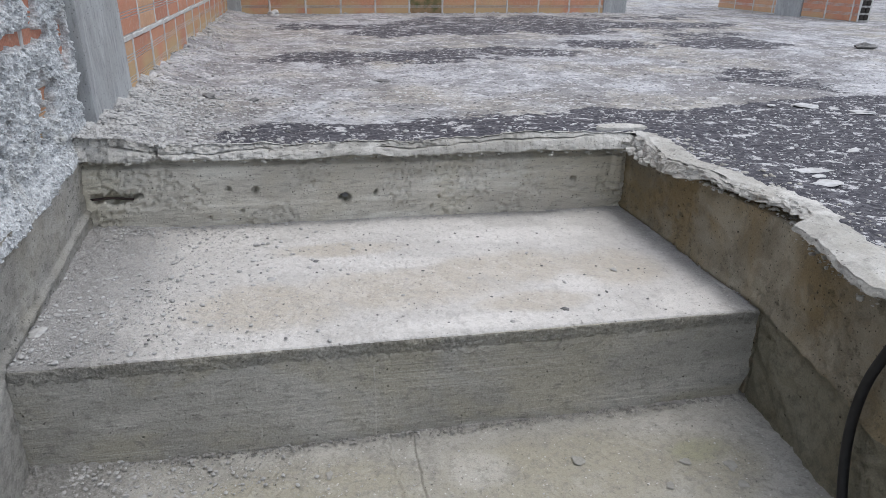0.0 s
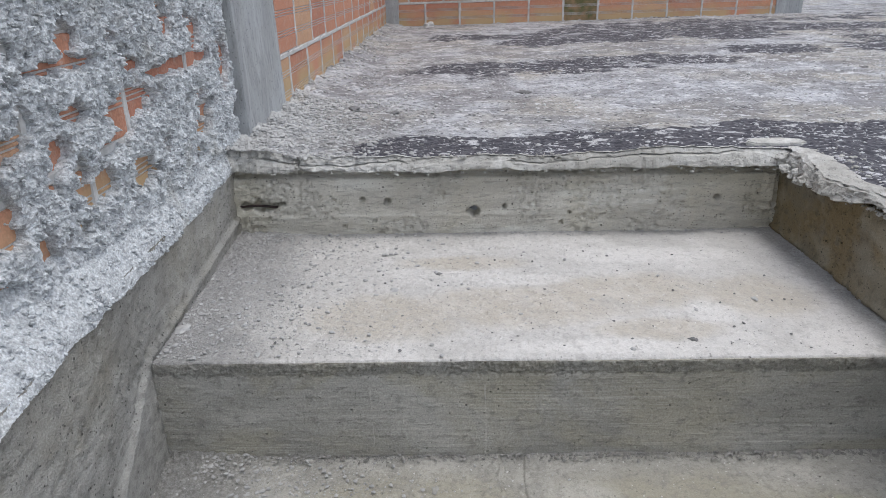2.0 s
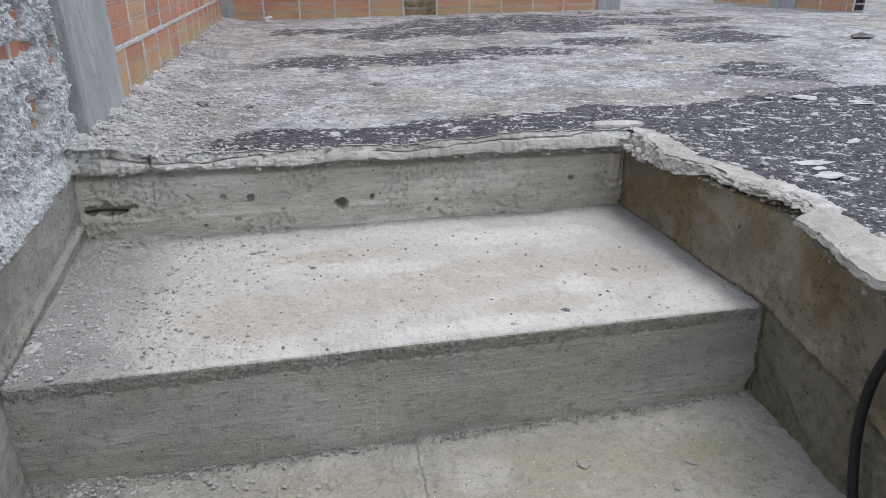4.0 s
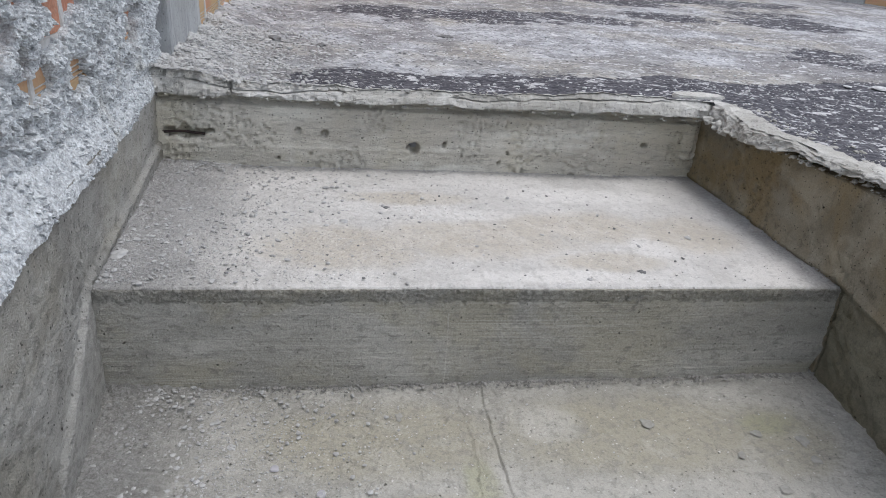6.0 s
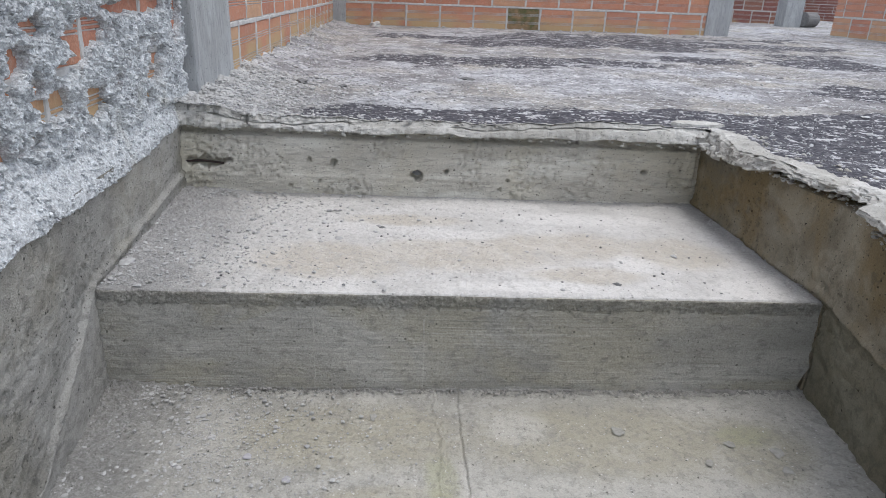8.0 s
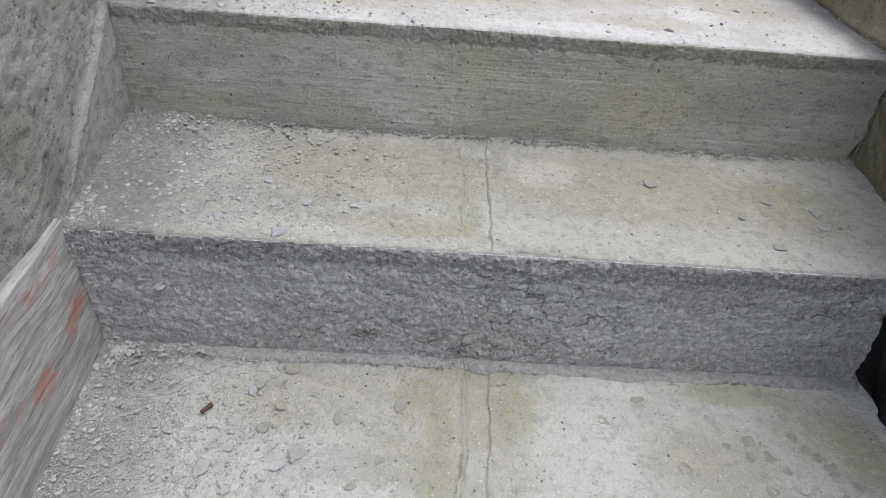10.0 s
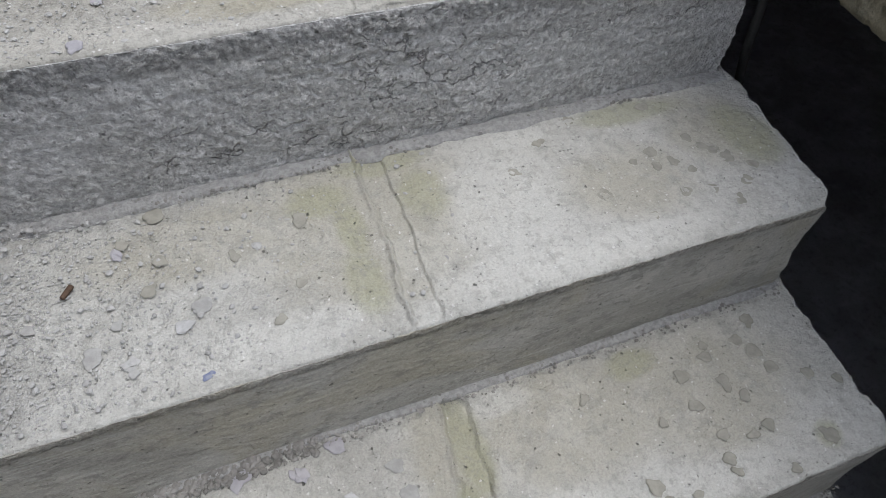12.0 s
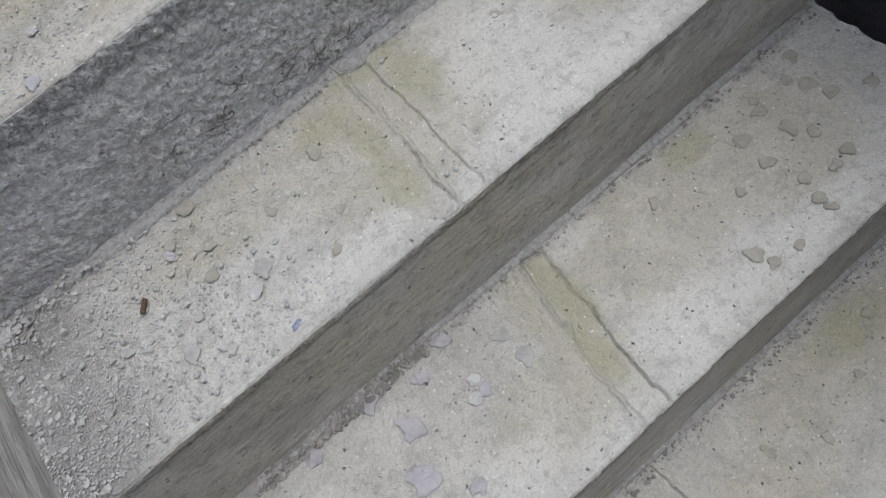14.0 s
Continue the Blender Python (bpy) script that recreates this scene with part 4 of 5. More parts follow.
def back_riser():
    xs, zs = np.arange(-0.03, 1.35, 0.0035), graded([(-0.01, 0.185, 0.0035, 0.0035)])
    x, z = np.meshgrid(xs, zs)
    y = 0.622 - 0.0025 * fbm(x, z, 4, 3, 171) - 0.0012 * fbm(x, z * 3, 40, 3, 173)
    y -= 0.002 * np.exp(-((z - 0.045 - 0.004 * x) / 0.003) ** 2)          # line between two boards
    holes = [(0.579, 0.056, 0.016), (0.655, 0.067, 0.008), (0.328, 0.034, 0.006), (0.25, 0.02, 0.006), (0.82, 0.05, 0.005), (0.70, 0.15, 0.005),
             (1.19, 0.085, 0.009), (0.36, 0.085, 0.009), (0.30, 0.09, 0.007), (0.80, 0.025, 0.005), (1.00, 0.155, 0.005)]
    for hx, hz, hr in holes:
        y += 2.6 * hr * step01(np.hypot(x - hx, (z - hz) * 1.1) / hr + 0.3 * fbm(x, z, 90, 2, 175), 1.05, 0.75)
    y += 0.028 * step01(np.hypot((x - 0.040) / 0.055, (z - 0.075) / 0.014) + 0.7 * fbm(x, z, 50, 3, 177), 1.0, 0.7)
    y += 0.005 * (lumps(x, z, 60, 179) > 0.70) * (vnoise(x * 14, z * 14, 180) > 0.55)
    y -= 0.006 * step01(np.hypot((x - 1.07) / 0.09, (z - 0.02) / 0.045) + 0.3 * fbm(x, z, 20, 2, 178), 1.0, 0.7)
    y -= 0.010 * step01(np.abs(x - 1.312), 0.014, 0.010) * step01(z, 0.045, 0.055)
    y += 0.024 * step01(z, 0.146, 0.151) * step01(x, 1.33, 1.30)      # the gap under the screed
    return link("back_riser", grid_data("back_riser", np.stack([x, y, z], -1)), BACK)


tagged(back_riser(), "grey-brown concrete riser with air holes under the slab", "riser", kind="structure")


# reinforcing bar in the back corner, coloured near black for the hollow's shade
def bar(name, pts, radius, material, ribs=0.0):
    curve = bpy.data.curves.new(name, "CURVE")
    curve.dimensions, curve.bevel_depth, curve.bevel_resolution, curve.resolution_u = "3D", radius, 4, 8
    sp = curve.splines.new("NURBS" if len(pts) > 3 else "POLY")
    sp.points.add(len(pts) - 1)
    for q, c in zip(sp.points, pts):
        q.co = (*c, 1)
    if len(pts) > 3:
        sp.use_endpoint_u, sp.order_u = True, 3
    curve.use_fill_caps = True
    tmp = bpy.data.objects.new(name, curve)
    mesh = bpy.data.meshes.new_from_object(tmp)
    bpy.data.objects.remove(tmp)
    mesh.materials.clear()
    for poly in mesh.polygons:
        poly.use_smooth = True
    return link(name, mesh, material)


rod = bar("reinforcing_bar", [(-0.02, 0.630, 0.072), (0.03, 0.628, 0.078), (0.055, 0.630, 0.074), (0.082, 0.636, 0.070)], 0.0030, SHADED_STEEL)
tagged(rod, "smooth reinforcing bar in the riser's corner, near black for the hollow's shade", "rebar")
# ---- shuttering board ----
board = new("shuttering_board")
tagged(board, "weathered wooden board with red smears against the curb", "plank")
ys, zs = graded([(-1.9, -0.352, 0.012, 0.010)]), np.concatenate([[-0.192, -0.191, -0.192], graded([(-0.80, -0.195, 0.006, 0.006)])[::-1]])
y, z = np.meshgrid(ys, zs)
x = 0.036 + 0.028 * np.clip((-0.35 - y) / 0.35, 0, 1.2) * 0.85 + 0.014 * np.clip((-0.2 - z) / 0.22, 0, 1.4) + 0.0014 * fbm(y * 0.2, z, 70, 4, 181)
x[0] -= 0.035
x[1] -= 0.008
x[:, -1] -= 0.004
part_mesh = grid_data("face", np.stack([x, y, z], -1))
link("face", part_mesh, PLANK, board)
boxed("core", (0.0, -1.9, -0.80), (0.030, -0.353, -0.20), PLANK, board, 0.002)


# ---- brick walls ----
def brick_mesh(length, height, thick=0.10, groove=True):
    """A hollow clay brick lying along x with its face at y = 0: two sets of scored lines run along the face."""
    h = height
    prof = [(0.005, 0.0), (0.0, 0.003)]
    if groove:
        for mid in (0.33 * h, 0.70 * h):
            for k in (-0.0085, 0.0, 0.0085):
                prof += [(0.0, mid + k - 0.0028), (0.006, mid + k), (0.0, mid + k + 0.0028)]
    prof += [(0.0, h - 0.003), (0.005, h), (thick, h), (thick, 0.0)]
    bm = bmesh.new()
    a = [bm.verts.new((0.0, y, z)) for y, z in prof]
    b = [bm.verts.new((length, y, z)) for y, z in prof]
    bm.faces.new(a[::-1]), bm.faces.new(b)
    for k in range(len(prof)):
        bm.faces.new((a[k], b[k], b[(k + 1) % len(prof)], a[(k + 1) % len(prof)]))
    bmesh.ops.recalc_face_normals(bm, faces=bm.faces)
    mesh = bpy.data.meshes.new("brick")
    bm.to_mesh(mesh)
    bm.free()
    return mesh


BODY = {}


def brick(length, height, material, where, parent):
    key = (round(length, 2), round(height, 3), material.name)
    if key not in BODY:
        BODY[key] = brick_mesh(key[0], height)
        BODY[key].materials.append(material)
    ob = new("brick", BODY[key])
    ob.parent = parent
    ob.matrix_world = where
    return ob


def brick_wall(name, start, angle, length, z0, courses, pitch, high, material, label, offsets=(0.17, 0.02), rise=0.0, thick=0.12):
    """Courses of bricks along a line; the face looks to the line's right side."""
    wall = tagged(new(name), label, "wall", kind="structure")
    base = pose(start[0], start[1], 0, 0, 0, angle)
    rnd = random.Random(name)
    joint, body = 0.016, bmesh.new()
    bm_box(body, (0, 0.0022, z0 - 0.05), (length, thick, z0 + courses * high + 0.02))
    made = part("mortar_bed", body, MORTAR, wall)
    made.matrix_world = base @ pose(0, 0, 0, 0, -math.degrees(rise), 0)
    verts, faces = [], []

    def strip(x, z, dx, dz, size, count):
        """A squeezed-out joint from (x, z), a little proud of the bricks and uneven in width."""
        for k in range(count + 1):
            w = joint * rnd.uniform(0.38, 0.80)
            px, pz, out = x + dx * size * k / count, z + dz * size * k / count, rnd.uniform(-0.005, -0.001)
            for side in (-1, -0.6, 0.6, 1):
                verts.append((px + dz * side * w, 0.004 if abs(side) == 1 else out, pz + dx * side * w))
            if k:
                n0 = len(verts) - 8
                faces.extend((n0 + e, n0 + e + 1, n0 + e + 5, n0 + e + 4) for e in range(3))

    for c in range(courses):
        strip(0.0, z0 + c * high - joint / 2, 1.0, rise, length, int(length / 0.05)) if c else None
        s = -offsets[c % 2]
        while s < length - 0.02:
            a, b = max(0.0, s), min(length, s + pitch - joint)
            if b - a > 0.03:
                tilt = pose(a, rnd.uniform(-0.001, 0.0), z0 + c * high + rise * a + rnd.uniform(-0.002, 0.002), 0, -math.degrees(rise) + rnd.uniform(-0.35, 0.35), 0)
                brick(b - a, high - joint, material, base @ tilt, wall)
                strip(b + joint / 2, z0 + c * high + rise * b, 0.0, 1.0, high, 5)
            s += pitch
    mesh = bpy.data.meshes.new("mortar_joint")
    mesh.from_pydata(verts, [], faces)
    link("mortar_joint", mesh, MORTAR, wall, "pale squeezed-out mortar joints").matrix_world = base
    return wall


brick_wall("wall_west", (-0.012, 1.20), 90, 4.085, 0.196, 10, 0.305, 0.188, BRICK, "orange hollow clay brick wall with pale mortar joints", (0.16, 0.02))
brick_wall("wall_north", (0.10, 5.22), 0, 3.24, 0.199, 9, 0.297, 0.196, BRICK, "orange scored brick wall with thick mortar joints", (0.06, 0.20), 0.0165)
brick_wall("wall_east", (5.0, 5.95), -90, 0.93, 0.292, 9, 0.30, 0.190, BRICK, "orange brick wall beside a concrete column", (0.0, 0.15))
brick_wall("wall_east_end", (5.0, 4.65), -90, 0.66, 0.288, 9, 0.30, 0.190, BRICK, "orange brick wall ending in an open six-hole brick", (0.0, 0.15))
brick_wall("wall_splashed", (-0.046, -1.6), 90, 2.55, 0.16, 10, 0.305, 0.200, BRICK, "clay brick wall hidden under splashed mortar", (0.2, 0.04))

# black blocks on the end of the low wall's last bricks stand for shaded holes
end = tagged(new("hollow_brick_end"), "black blocks standing for the shaded holes in a hollow clay brick's end", "brick")
for c in range(3):
    for a in range(2):
        for b in range(3):
            bm = bmesh.new()
            bm_box(bm, (5.012 + a * 0.046, 3.974, 0.300 + c * 0.19 + b * 0.056), (5.048 + a * 0.046, 3.990, 0.343 + c * 0.19 + b * 0.056), 0.006)
            part("hole", bm, HOLE_SHADE, end)


def column(name, lo, hi, label):
    bm = bmesh.new()
    bm_box(bm, lo, hi, 0.006)
    ob = part(name, bm, COLUMN)
    return tagged(ob, label, "column", kind="structure")


first = column("column_1", (-0.22, 0.76, 0.16), (0.0, 1.198, 2.1), "smooth blue-grey concrete column in the brick wall")
for v in first.data.vertices:
    v.co.x -= 0.055 * min(1.0, max(0.0, v.co.z - 0.2))
column("column_2", (-0.16, 5.20, 0.16), (0.10, 5.40, 2.0), "rough grey concrete corner column")
column("column_3", (3.335, 5.205, 0.2), (3.56, 5.42, 2.0), "grey concrete column at the end of the brick wall")
column("column_4", (4.992, 4.66, 0.25), (5.16, 5.01, 2.0), "pale grey concrete column between brick panels")
column("column_5", (5.85, 8.4, 0.2), (6.10, 8.65, 2.4), "pitted grey concrete column further off")


# ---- splashed mortar ----
# where the coat has missed the brick: (y, z, half length, half height)
MISSED = [(0.00, 0.500, 0.075, 0.012), (0.45, 0.452, 0.20, 0.014), (0.53, 0.505, 0.035, 0.035), (0.19, 0.410, 0.095, 0.026), (0.10, 0.360, 0.045, 0.014), (-0.01, 0.429, 0.03, 0.012),
          (-0.19, 0.415, 0.05, 0.017), (-0.235, 0.341, 0.03, 0.032), (-0.147, 0.258, 0.018, 0.038), (-0.046, 0.264, 0.022, 0.011), (-0.27, 0.243, 0.035, 0.022), (0.14, 0.232, 0.022, 0.010),
          (0.467, 0.236, 0.035, 0.026), (-0.03, 0.355, 0.018, 0.012), (-0.17, 0.537, 0.04, 0.020), (0.01, 0.535, 0.035, 0.020), (0.70, 0.425, 0.03, 0.06), (0.22, 0.475, 0.035, 0.014)]


def splash_cover(y, z):
    """Over 0 where mortar clings to the wall, under 0 where brick shows."""
    y, z = np.asarray(y, float), np.asarray(z, float)
    d = np.full(np.broadcast(y, z).shape, 3.0)
    for cy, cz, ry, rz in MISSED:
        d = np.minimum(d, np.hypot((y - cy) / ry, (z - cz) / rz) / 1.12)
    stray = 1.85 + 1.6 * fbm(y, z, 13, 3, 215)
    return np.minimum(d, stray) - 1.0 + 0.55 * fbm(y, z, 40, 4, 211)


def splash():
    ys = graded([(-1.5, -0.55, 0.05, 0.012), (-0.55, 0.79, 0.0030, 0.0030)])
    # along the section: from the ledge's lip up the slope, then up the wall
    sec = graded([(0.0, 0.50, 0.0030, 0.0030), (0.50, 0.72, 0.004, 0.006), (0.78, 2.0, 0.01, 0.08)])
    y, s = np.meshgrid(ys, sec)
    slope = 0.075
    f = np.clip(s / slope, 0, 1)
    lip = curb_x(y) + 0.004 + 0.004 * fbm(y, 0 * y, 18, 4, 201)
    x = lip + (-0.046 - lip) * f ** 1.2
    z = 0.158 + 0.010 * fbm(y, 0 * y, 7, 4, 203) * (1 - f) + 0.062 * f + np.clip(s - slope, 0, None)
    cover = splash_cover(y, z)
    bare = step01(cover, 0.02, -0.12) * step01(s, 0.08, 0.12)
    # clods flung on at three sizes, run together
    wy, wz = y + 0.012 * fbm(y, z, 30, 2, 221), z + 0.012 * fbm(y, z, 30, 2, 222)
    clods = 0.006 * lumps(wy, wz, 32, 219) + 0.006 * lumps(wy, wz, 62, 223) + 0.007 * lumps(wy, wz, 105, 224) + 0.003 * lumps(wy, wz, 170, 228) + 0.003 * fbm(y, z, 120, 2, 217)
    body = 0.002 + 0.004 * fbm(y, z, 9, 3, 225) + 0.004 * step01(cover, 0.0, 0.8)
    disp = (np.maximum(body, 0.0005) + clods * (0.35 + 0.65 * step01(s, 0.02, 0.10))) * (1 - bare) - 0.005 * bare
    disp = disp * step01(s, -0.005, 0.02)
    jit = np.random.RandomState(5)
    x = x + disp * np.where(f < 1, 0.62, 1.0) + 0.0006 * jit.randn(*x.shape) * (1 - bare)
    y = y + 0.002 * fbm(y, z, 55, 3, 226) + 0.0006 * jit.randn(*x.shape)
    z = z + disp * np.where(f < 1, 0.5, -0.05) + 0.002 * fbm(y, z, 55, 3, 227) * f + 0.0006 * jit.randn(*x.shape)
    first = np.stack([x[0] - 0.02, y[0], z[0] - 0.012], -1)[None]
    p = np.stack([x, y, z], -1)
    held = p[(cover > 0.1) & (s < 0.60) & (y > -0.5)]
    return link("splashed_mortar", grid_data("splashed_mortar", np.concatenate([first, p]), False), SPLASH), held


coat, SPLASH_SPOTS = splash()
tagged(coat, "coarse blue-grey splashed mortar coat over brick", "mortar coat", kind="structure")

# ---- beyond the roof slab's walls ----
brick_wall("wall_far", (4.2, 9.6), 0, 2.4, 0.29, 9, 0.30, 0.20, BRICK_SHADED, "red brick wall behind the column, its shade put into the brick colour", (0.0, 0.15))
brick_wall("wall_far_end", (6.5, 17.0), 0, 9.0, 0.30, 9, 0.30, 0.20, BRICK_SHADED, "distant red brick wall across the roof", (0.0, 0.15))
prop = tagged(boxed("leaning_timber", (-0.05, -0.03, 0), (0.05, 0.03, 1.9), TIMBER), "red-brown timber leaning against the wall", "timber")
prop.matrix_world = pose(4.86, 8.35, 0.285, -4, 24, 0)
prop = tagged(boxed("leaning_board", (-0.11, -0.012, 0), (0.11, 0.012, 1.9), COLUMN), "pale grey board leaning behind a timber", "board")
prop.matrix_world = pose(4.72, 8.45, 0.285, -4, 22, 0)
bm = bmesh.new()
bmesh.ops.create_cone(bm, segments=20, radius1=0.10, radius2=0.10, depth=0.26, cap_ends=True)
bmesh.ops.bevel(bm, geom=list(bm.edges), offset=0.012, segments=2, affect="EDGES")
drum = tagged(part("paint_tin", bm, DARKSTONE), "dark tin lying on its side by the column", "tin")
drum.matrix_world = pose(6.22, 8.45, 0.405, 0, 90, 25)
bm = bmesh.new()
bmesh.ops.create_icosphere(bm, subdivisions=3, radius=1)
for v in bm.verts:
    v.co = Vector((v.co.x * 0.35, v.co.y * 0.2, max(0, v.co.z) * 0.16)) * (1 + 0.35 * noise.noise(v.co * 2.7))
heap = tagged(part("rag_heap", bm, RAG), "pale rags heaped at the far wall", "rags")
heap.location = (8.9, 14.5, 0.31)

brick_wall("wall_far_east", (11.0, 17.0), -90, 19.0, 0.30, 6, 0.60, 0.20, BRICK_SHADED, "distant dark brick wall along the roof's far side", (0.0, 0.3))

# ---- room below ----
boxed_room = [("floor_below", (-0.3, -6.0, -2.8), (9, 6, -2.7)), ("wall_below_1", (-0.3, 5.9, -2.7), (9, 6.1, -0.22)), ("wall_below_2", (8.9, -6.0, -2.7), (9.1, 6, -1.7)),
              ("wall_below_3", (-0.3, -6.2, -2.7), (9, -6.0, -0.22)), ("wall_below_4", (-0.5, -6.0, -2.8), (-0.05, 6, -0.22))]
for name, lo, hi in boxed_room:
    tagged(boxed(name, lo, hi, UNDER, None, 0), "dark concrete of the unlit storey below", "wall" if "wall" in name else "floor", kind="structure")
tagged(boxed("curb_backing", (-0.5, -2.6, -0.22), (-0.06, 0.7, 0.17), UNDER, None, 0), "concrete core behind the curb", "curb", kind="structure")

tagged(boxed("ground", (-1500, -1500, -3.0), (1500, 1500, -2.81), simple("packed_earth", (0.20, 0.15, 0.10), (0.13, 0.11, 0.08), 0.3, 0.95, 0.01), None, 0), "bare packed earth round the building", "ground", kind="structure")

# ---- hose ----
hose = bar("hose", [(1.40, -0.43, 0.236), (1.345, -0.36, 0.222), (1.30, -0.338, 0.165), (1.287, -0.325, 0.10), (1.282, -0.308, 0.03), (1.278, -0.310, -0.06), (1.275, -0.332, -0.15),
                    (1.266, -0.366, -0.22), (1.272, -0.372, -0.32), (1.30, -0.36, -0.42), (1.37, -0.36, -0.62), (1.40, -0.38, -1.2), (1.40, -0.4, -2.6)], 0.0078, RUBBER)
tagged(hose, "black rubber hose hanging over the side wall", "hose")


# ---- grit and small things ----
def pebble_mesh(seed, squash=0.6):
    bm = bmesh.new()
    bmesh.ops.create_icosphere(bm, subdivisions=1, radius=1)
    off = Vector((seed * 3.1, seed * 1.7, seed))
    for v in bm.verts:
        v.co = v.co * (1 + 0.5 * noise.noise(v.co * 1.3 + off))
        v.co.z *= squash
    return bm


def grit(name, count, place, sizes, material, label, seed, power=6, flat=1.0):
    """Loose bits, one mesh: place(u, v, w) gives x, y and the height they lie at, for arrays of chances."""
    rnd = np.random.RandomState(seed)
    verts, faces, base = [], [], 0
    for k in range(5):
        bm = pebble_mesh(seed + k)
        c, f = np.array([v.co for v in bm.verts]), np.array([[v.index for v in q.verts] for q in bm.faces])
        bm.free()
        m = count // 5
        size = sizes[0] + (sizes[1] - sizes[0]) * rnd.rand(m) ** power
        a = rnd.rand(m) * 6.28
        at = np.stack(np.broadcast_arrays(*place(*rnd.rand(3, m))), -1)
        p = c[None] * size[:, None, None] * (0.7 + 0.6 * rnd.rand(m, 1, 3)) * np.array([1, 1, flat])
        q = np.stack([p[..., 0] * np.cos(a)[:, None] - p[..., 1] * np.sin(a)[:, None], p[..., 0] * np.sin(a)[:, None] + p[..., 1] * np.cos(a)[:, None], p[..., 2]], -1)
        q += at[:, None]
        q[..., 2] += (size * 0.3 * flat)[:, None]
        verts.append(q.reshape(-1, 3))
        faces.append((f[None] + (base + len(c) * np.arange(m))[:, None, None]).reshape(-1, 3))
        base += m * len(c)
    v, f = np.concatenate(verts), np.concatenate(faces)
    mesh = bpy.data.meshes.new(name)
    mesh.vertices.add(len(v))
    mesh.vertices.foreach_set("co", v.reshape(-1).astype(np.float32))
    mesh.loops.add(f.size)
    mesh.loops.foreach_set("vertex_index", f.reshape(-1).astype(np.int32))
    mesh.polygons.add(len(f))
    mesh.polygons.foreach_set("loop_start", np.arange(0, f.size, 3, dtype=np.int32))
    mesh.polygons.foreach_set("use_smooth", np.zeros(len(f), dtype=bool))
    mesh.update(calc_edges=True)
    return tagged(link(name, mesh, material), label, "grit", kind="stuff")


def on_step(i, spread, deep):
    top, back, front = STEPS[i][:3]
    return lambda u, v, w: (curb_x(0.5 * (back + front)) + 0.006 + np.minimum(1.0, -0.30 * spread * np.log(u + 1e-4)), back - 0.02 - (back - front - 0.03) * (deep * v), top)


grit("grit", 3000, on_step(0, 0.5, 1.0), (0.0008, 0.0058), GRIT, "grey mortar crumbs on the top tread", 1)
grit("grit", 2600, on_step(1, 0.45, 1.0), (0.0008, 0.0050), GRIT, "grey mortar crumbs on the second tread", 2)
grit("grit", 1800, on_step(2, 0.5, 1.0), (0.0008, 0.0050), GRIT, "grey mortar crumbs on the third tread", 3)
for i, seed in ((1, 11), (2, 12), (3, 13), (4, 14)):
    back = STEPS[i - 1][2]
    grit("grit", 1500, lambda u, v, w, back=back, i=i: (0.03 + 1.2 * u, back - 0.002 - 0.022 * v ** 2, STEPS[i][0] + 0.003), (0.0006, 0.0034), FOOT, "loose grit along the foot of the riser", seed, 3)
grit("grit", 400, lambda u, v, w: (0.0 + 1.3 * u, 0.612 - 0.03 * v ** 2, 0.002), (0.001, 0.004), GRIT, "loose grit along the back riser", 15)
grit("grit", 500, lambda u, v, w: (wall_x(0.6 * v) - 0.004 - 0.03 * u ** 2, 0.02 + 0.58 * v, 0.001), (0.001, 0.004), GRIT, "loose grit along the side wall", 16)
grit("grit", 500, lambda u, v, w: (0.05 + 1.2 * u, 0.02 + 0.56 * v, 0.001), (0.0008, 0.0035), DARKSTONE, "scattered crumbs on the top tread", 17)


grit("grit", 500, lambda u, v, w: (1.14 + 0.17 * u, 0.002 - 0.020 * v ** 1.5 * u ** 0.5, STEPS[1][0] + 0.003 * (1 - v)), (0.0015, 0.0050), FOOT, "dark grit heaped in the corner of the riser's foot", 18, 2)


grit("grit", 900, lambda u, v, w: (0.05 + 0.42 * u, -0.664 - 0.020 * v ** 1.5, STEPS[3][0] + 0.004 * (1 - v)), (0.0014, 0.0052), FOOT, "dark crumbs heaped along the foot of the third riser", 19, 2)


def on_slab(x0, x1, y0, y1, power=1.0):
    def place(u, v, w):
        x, y = x0 + ((x1 - x0) * u if power == 1 else -0.35 * (x1 - x0) * np.log(u + 1e-4)), y0 + (y1 - y0) * v
        return x, y, slab_z(x, y)
    return place


grit("rubble", 12000, on_slab(-0.03, 0.30, 0.61, 1.4, 1.6), (0.0012, 0.008), GRIT, "coarse mortar rubble at the foot of the wall", 21)
grit("rubble", 1500, on_slab(-0.01, 0.26, 1.2, 5.0, 2.0), (0.002, 0.011), GRIT, "mortar droppings along the brick wall", 22)
grit("crumbs", 2200, on_slab(0.1, 3.0, 0.65, 2.6), (0.0015, 0.007), STONE, "pale crumbs scattered on the slab", 23)
grit("crumbs", 1800, on_slab(1.42, 2.6, -0.4, 0.9), (0.0015, 0.006), STONE, "pale flecks scattered on the bitumen", 24)
grit("crumbs", 300, on_slab(0.2, 5.0, 0.9, 5.0), (0.002, 0.007), DARKSTONE, "dark crumbs scattered on the slab", 25, 4, 0.5)
grit("rubble", 500, on_slab(0.05, 3.4, 5.05, 5.2), (0.003, 0.014), GRIT, "mortar droppings along the far wall", 26)


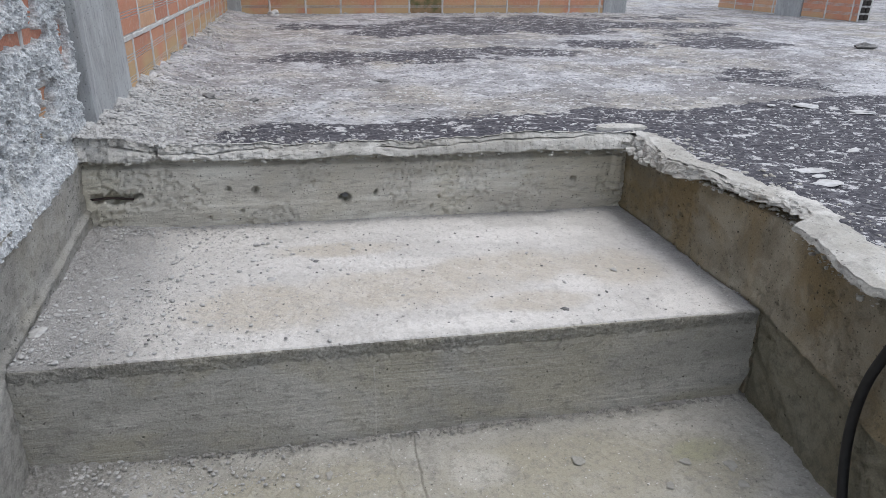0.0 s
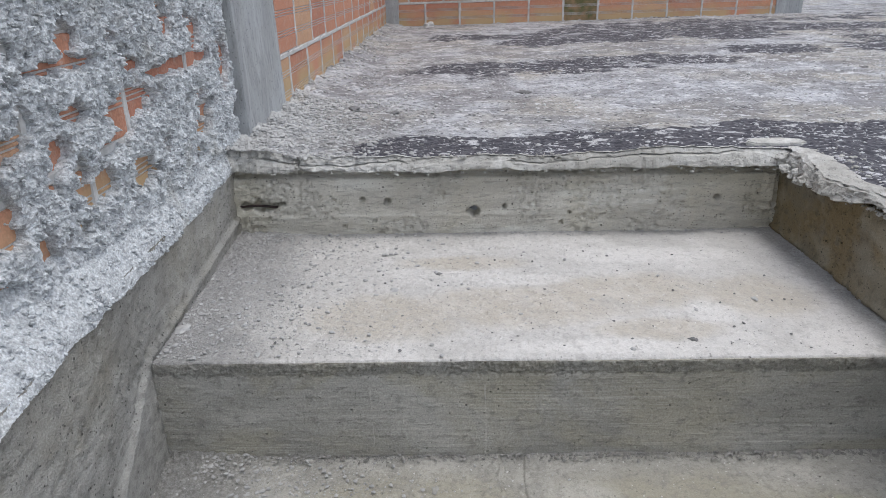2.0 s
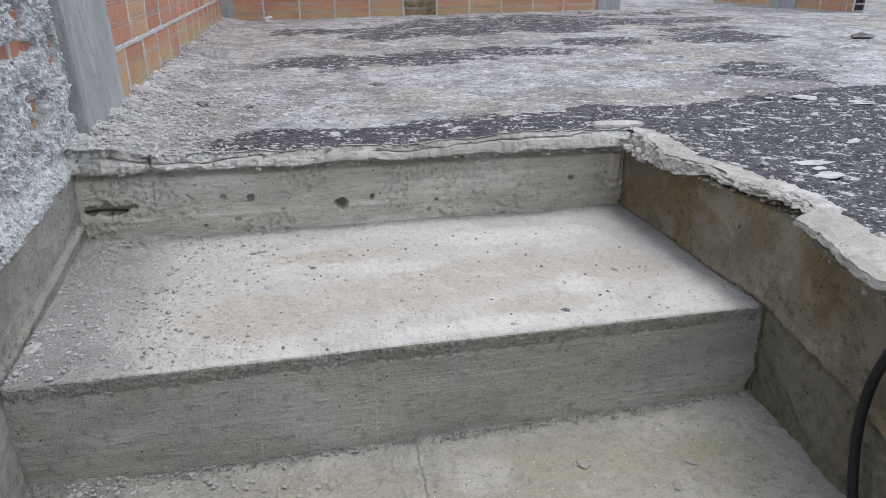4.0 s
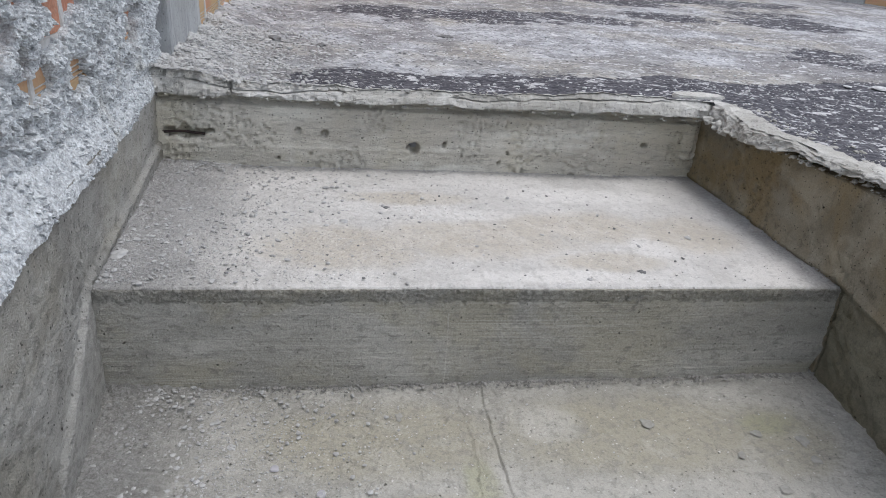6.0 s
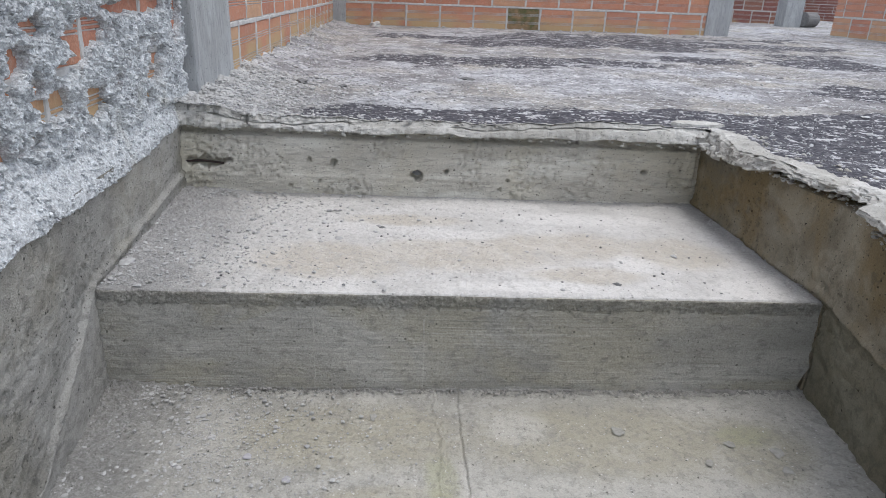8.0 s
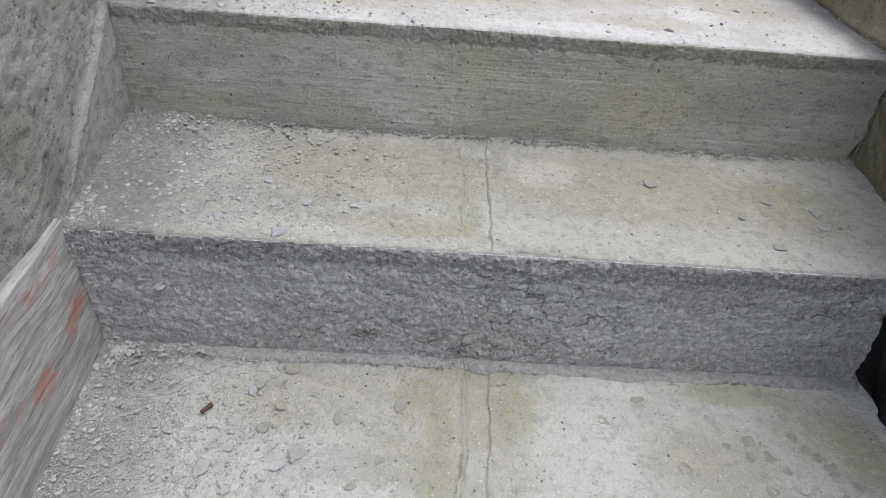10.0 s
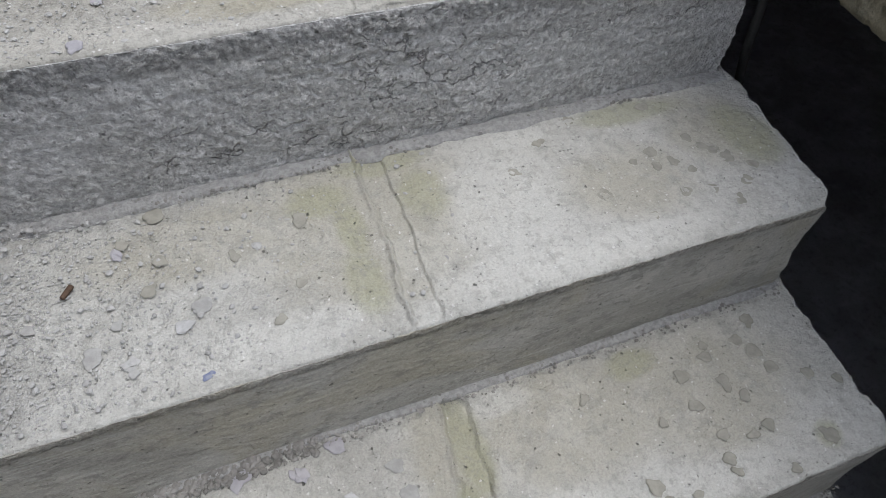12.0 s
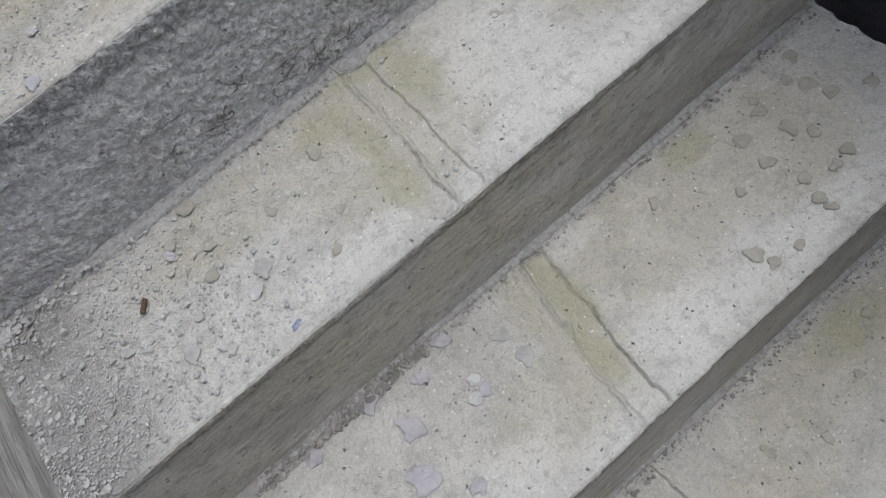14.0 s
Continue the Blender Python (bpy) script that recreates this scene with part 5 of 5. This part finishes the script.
def lump(x, y, z, size, material, label, flat=0.5, seed=0, name="stone", turn=0, long=1.0):
    bm = bmesh.new()
    bmesh.ops.create_icosphere(bm, subdivisions=2, radius=1)
    off = Vector((seed * 2.3, seed * 5.1, seed * 1.1))
    for v in bm.verts:
        v.co = v.co * (1 + 0.7 * noise.noise(v.co * 1.5 + off) + 0.3 * noise.noise(v.co * 4 + off))
        v.co = Vector((v.co.x * long, v.co.y, v.co.z * flat)) * size
    ob = part(name, bm, material)
    ob.matrix_world = pose(x, y, z + size * flat * 0.45, 0, 0, turn)
    return tagged(ob, label, "stone" if name == "stone" else name.replace("_", " "))


for k, (x, y, s, l) in enumerate([(2.14, 0.945, 0.030, 1.5), (2.20, 0.90, 0.016, 1.2), (2.262, 0.845, 0.024, 1.7), (1.60, 0.262, 0.016, 3.2), (1.553, 0.145, 0.020, 1.6), (1.565, 0.19, 0.012, 1.4), (1.86, 0.42, 0.011, 3.5), (2.02, 0.97, 0.012, 1.5)]):
    lump(x, y, float(slab_z(x, y)), s, STONE, "white lump of mortar on the black bitumen", 0.25, k, turn=-35 + 11 * k, long=l)
for k, (x, y, s) in enumerate([(0.797, 1.58, 0.016), (3.74, 2.49, 0.045), (1.45, 2.3, 0.014), (2.3, 2.0, 0.015), (0.35, 1.15, 0.014), (0.21, 1.24, 0.018)]):
    lump(x, y, float(slab_z(x, y)), s, DARKSTONE, "dark chip lying on the roof slab", 0.4, 20 + k, turn=20 * k, long=1.7)
for k, (x, y, i, s, m, l) in enumerate([(0.493, 0.36, 0, 0.007, DARKSTONE, 1.0), (0.95, 0.058, 0, 0.007, DARKSTONE, 1.0), (0.015, 0.116, 0, 0.011, GRIT, 1.6), (1.126, 0.22, 0, 0.006, GRIT, 1.3), (0.40, 0.28, 0, 0.008, GRIT, 1.2),
                                      (0.223, -0.149, 1, 0.006, GRIT, 1), (0.085, -0.375, 2, 0.014, GRIT, 1.8), (0.36, -0.256, 1, 0.006, GRIT, 1), (0.27, -0.69, 3, 0.009, PURPLE, 1.3),
                                      (0.44, -0.705, 3, 0.009, PURPLE, 1.2), (0.475, -0.775, 3, 0.008, STONE, 1.1), (0.49, -0.755, 3, 0.008, STONE, 1.0), (0.36, -0.57, 2, 0.008, STONE, 1.4), (0.46, -0.48, 2, 0.006, GRIT, 1),
                                      (0.30, -0.44, 2, 0.007, PURPLE, 1.3), (0.36, -0.80, 3, 0.011, PURPLE, 1.5), (0.41, -0.86, 3, 0.010, PURPLE, 1.4), (1.16, -0.645, 2, 0.006, GRIT, 2.0), (0.30, -0.60, 2, 0.007, GRIT, 1.3)]):
    lump(x, y, STEPS[i][0], s, m, "small mortar lump stuck to a stair tread", 0.35, 40 + k, turn=33 * k, long=l)
lump(0.374, -0.641, STEPS[2][0], 0.0045, PAINT, "blue paint speck by the edge of a tread", 0.15, 71, "paint_speck", 20, 1.6)

bm = bmesh.new()
bmesh.ops.create_cone(bm, segments=12, radius1=0.0036, radius2=0.0032, depth=0.019, cap_ends=True)
bmesh.ops.bevel(bm, geom=list(bm.edges), offset=0.0006, segments=1, affect="EDGES")
stub = tagged(part("wood_stub", bm, STUB), "short brown wooden stub lying on a tread", "stub")
stub.matrix_world = pose(0.243, -0.482, STEPS[2][0] + 0.005, 90, 0, -35)
lump(0.36, 5.10, float(slab_z(0.36, 5.1)), 0.05, MORTAR, "mortar lump at the foot of the far wall", 0.6, 82)

# one damp brick in the far wall has gone dark with moss
MOSSY = simple("mossy_brick", (0.30, 0.20, 0.12), (0.10, 0.11, 0.05), 14, 0.95, 0.003)
row = [o for o in bpy.data.objects["wall_north"].children if o.name.startswith("brick") and o.matrix_world.translation.z < 0.3]
dark = min(row, key=lambda o: abs(o.matrix_world.translation.x - 1.50))
dark.data = dark.data.copy()
dark.data.materials[0] = MOSSY
tagged(dark, "brick dark with damp and moss")

grit("mortar_clods", 9000, lambda u, v, w: SPLASH_SPOTS[(u * len(SPLASH_SPOTS)).astype(int)].T, (0.0010, 0.0062), SPLASH, "coarse clods of splashed mortar clinging to the wall", 91, 2.5)

# crumbled pieces along the broken edges of the screed
def on_back_lip(u, v, w):
    x = -0.02 + 1.36 * u
    return x, lip_y(x) + 0.003 + 0.024 * v, 0.160 + 0.045 * v


def on_side_lip(u, v, w):
    y = -0.55 + 1.15 * u
    return lip_x(y) + 0.012 + 0.022 * v, y, 0.182 + 0.018 * v


grit("screed_crumbs", 1100, on_back_lip, (0.0010, 0.006), CRUST, "crumbling pieces of pale screed along the edge", 92, 3)
grit("screed_crumbs", 700, on_side_lip, (0.0010, 0.007), CRUST, "crumbling pieces of pale screed over the side wall", 93, 3)
grit("screed_crumbs", 400, lambda u, v, w: (1.335 + 0.12 * v, -0.5 + 1.1 * u, slab_z(1.335 + 0.12 * v, -0.5 + 1.1 * u)), (0.0012, 0.007), CRUST, "pale crumbs on the screed's edge", 94, 4)
for k, (x, y, z, size) in enumerate([(1.318, 0.592, 0.186, 0.018), (1.304, 0.545, 0.182, 0.012), (1.302, 0.50, 0.180, 0.013), (1.296, 0.455, 0.178, 0.012), (1.330, 0.61, 0.196, 0.018)]):
    lump(x, y, z - 0.008, size, CRUST, "knob of broken screed hanging at the corner", 0.8, 120 + k, "screed_lump", 40 * k, 1.2)

for i, seed in ((0, 95), (1, 96), (2, 97)):
    grit("sand", 6000, on_step(i, 0.42, 1.0), (0.0005, 0.0020), GRIT, "fine grey sand drifted on the tread", seed, 2)

grit("flecks", 5000, on_slab(0.2, 4.2, 0.66, 5.1), (0.0015, 0.009), STONE, "pale flecks of mortar trodden into the slab", 98, 4, 0.25)
grit("flecks", 3500, on_slab(0.2, 4.2, 0.66, 5.1), (0.0015, 0.008), DARKSTONE, "dark flakes of old bitumen on the slab", 99, 4, 0.2)

lump(0.155, -0.360, -0.300, 0.008, GRIT, "bead of mortar stuck to a riser", 0.9, 140, "mortar_bead")

for i, seed in ((0, 131), (1, 132), (2, 133)):
    top, back = STEPS[i][0], (0.60, -0.005, -0.36)[i]
    grit("rubble", 700, lambda u, v, w, top=top, back=back: (float(curb_x(back)) + 0.012 - 0.05 * np.log(u + 1e-3), back + 0.045 * np.log(v + 1e-3), top + 0.010 * (1 - u)), (0.0008, 0.0045), GRIT, "small heap of mortar rubble in the stair's corner", seed, 3)
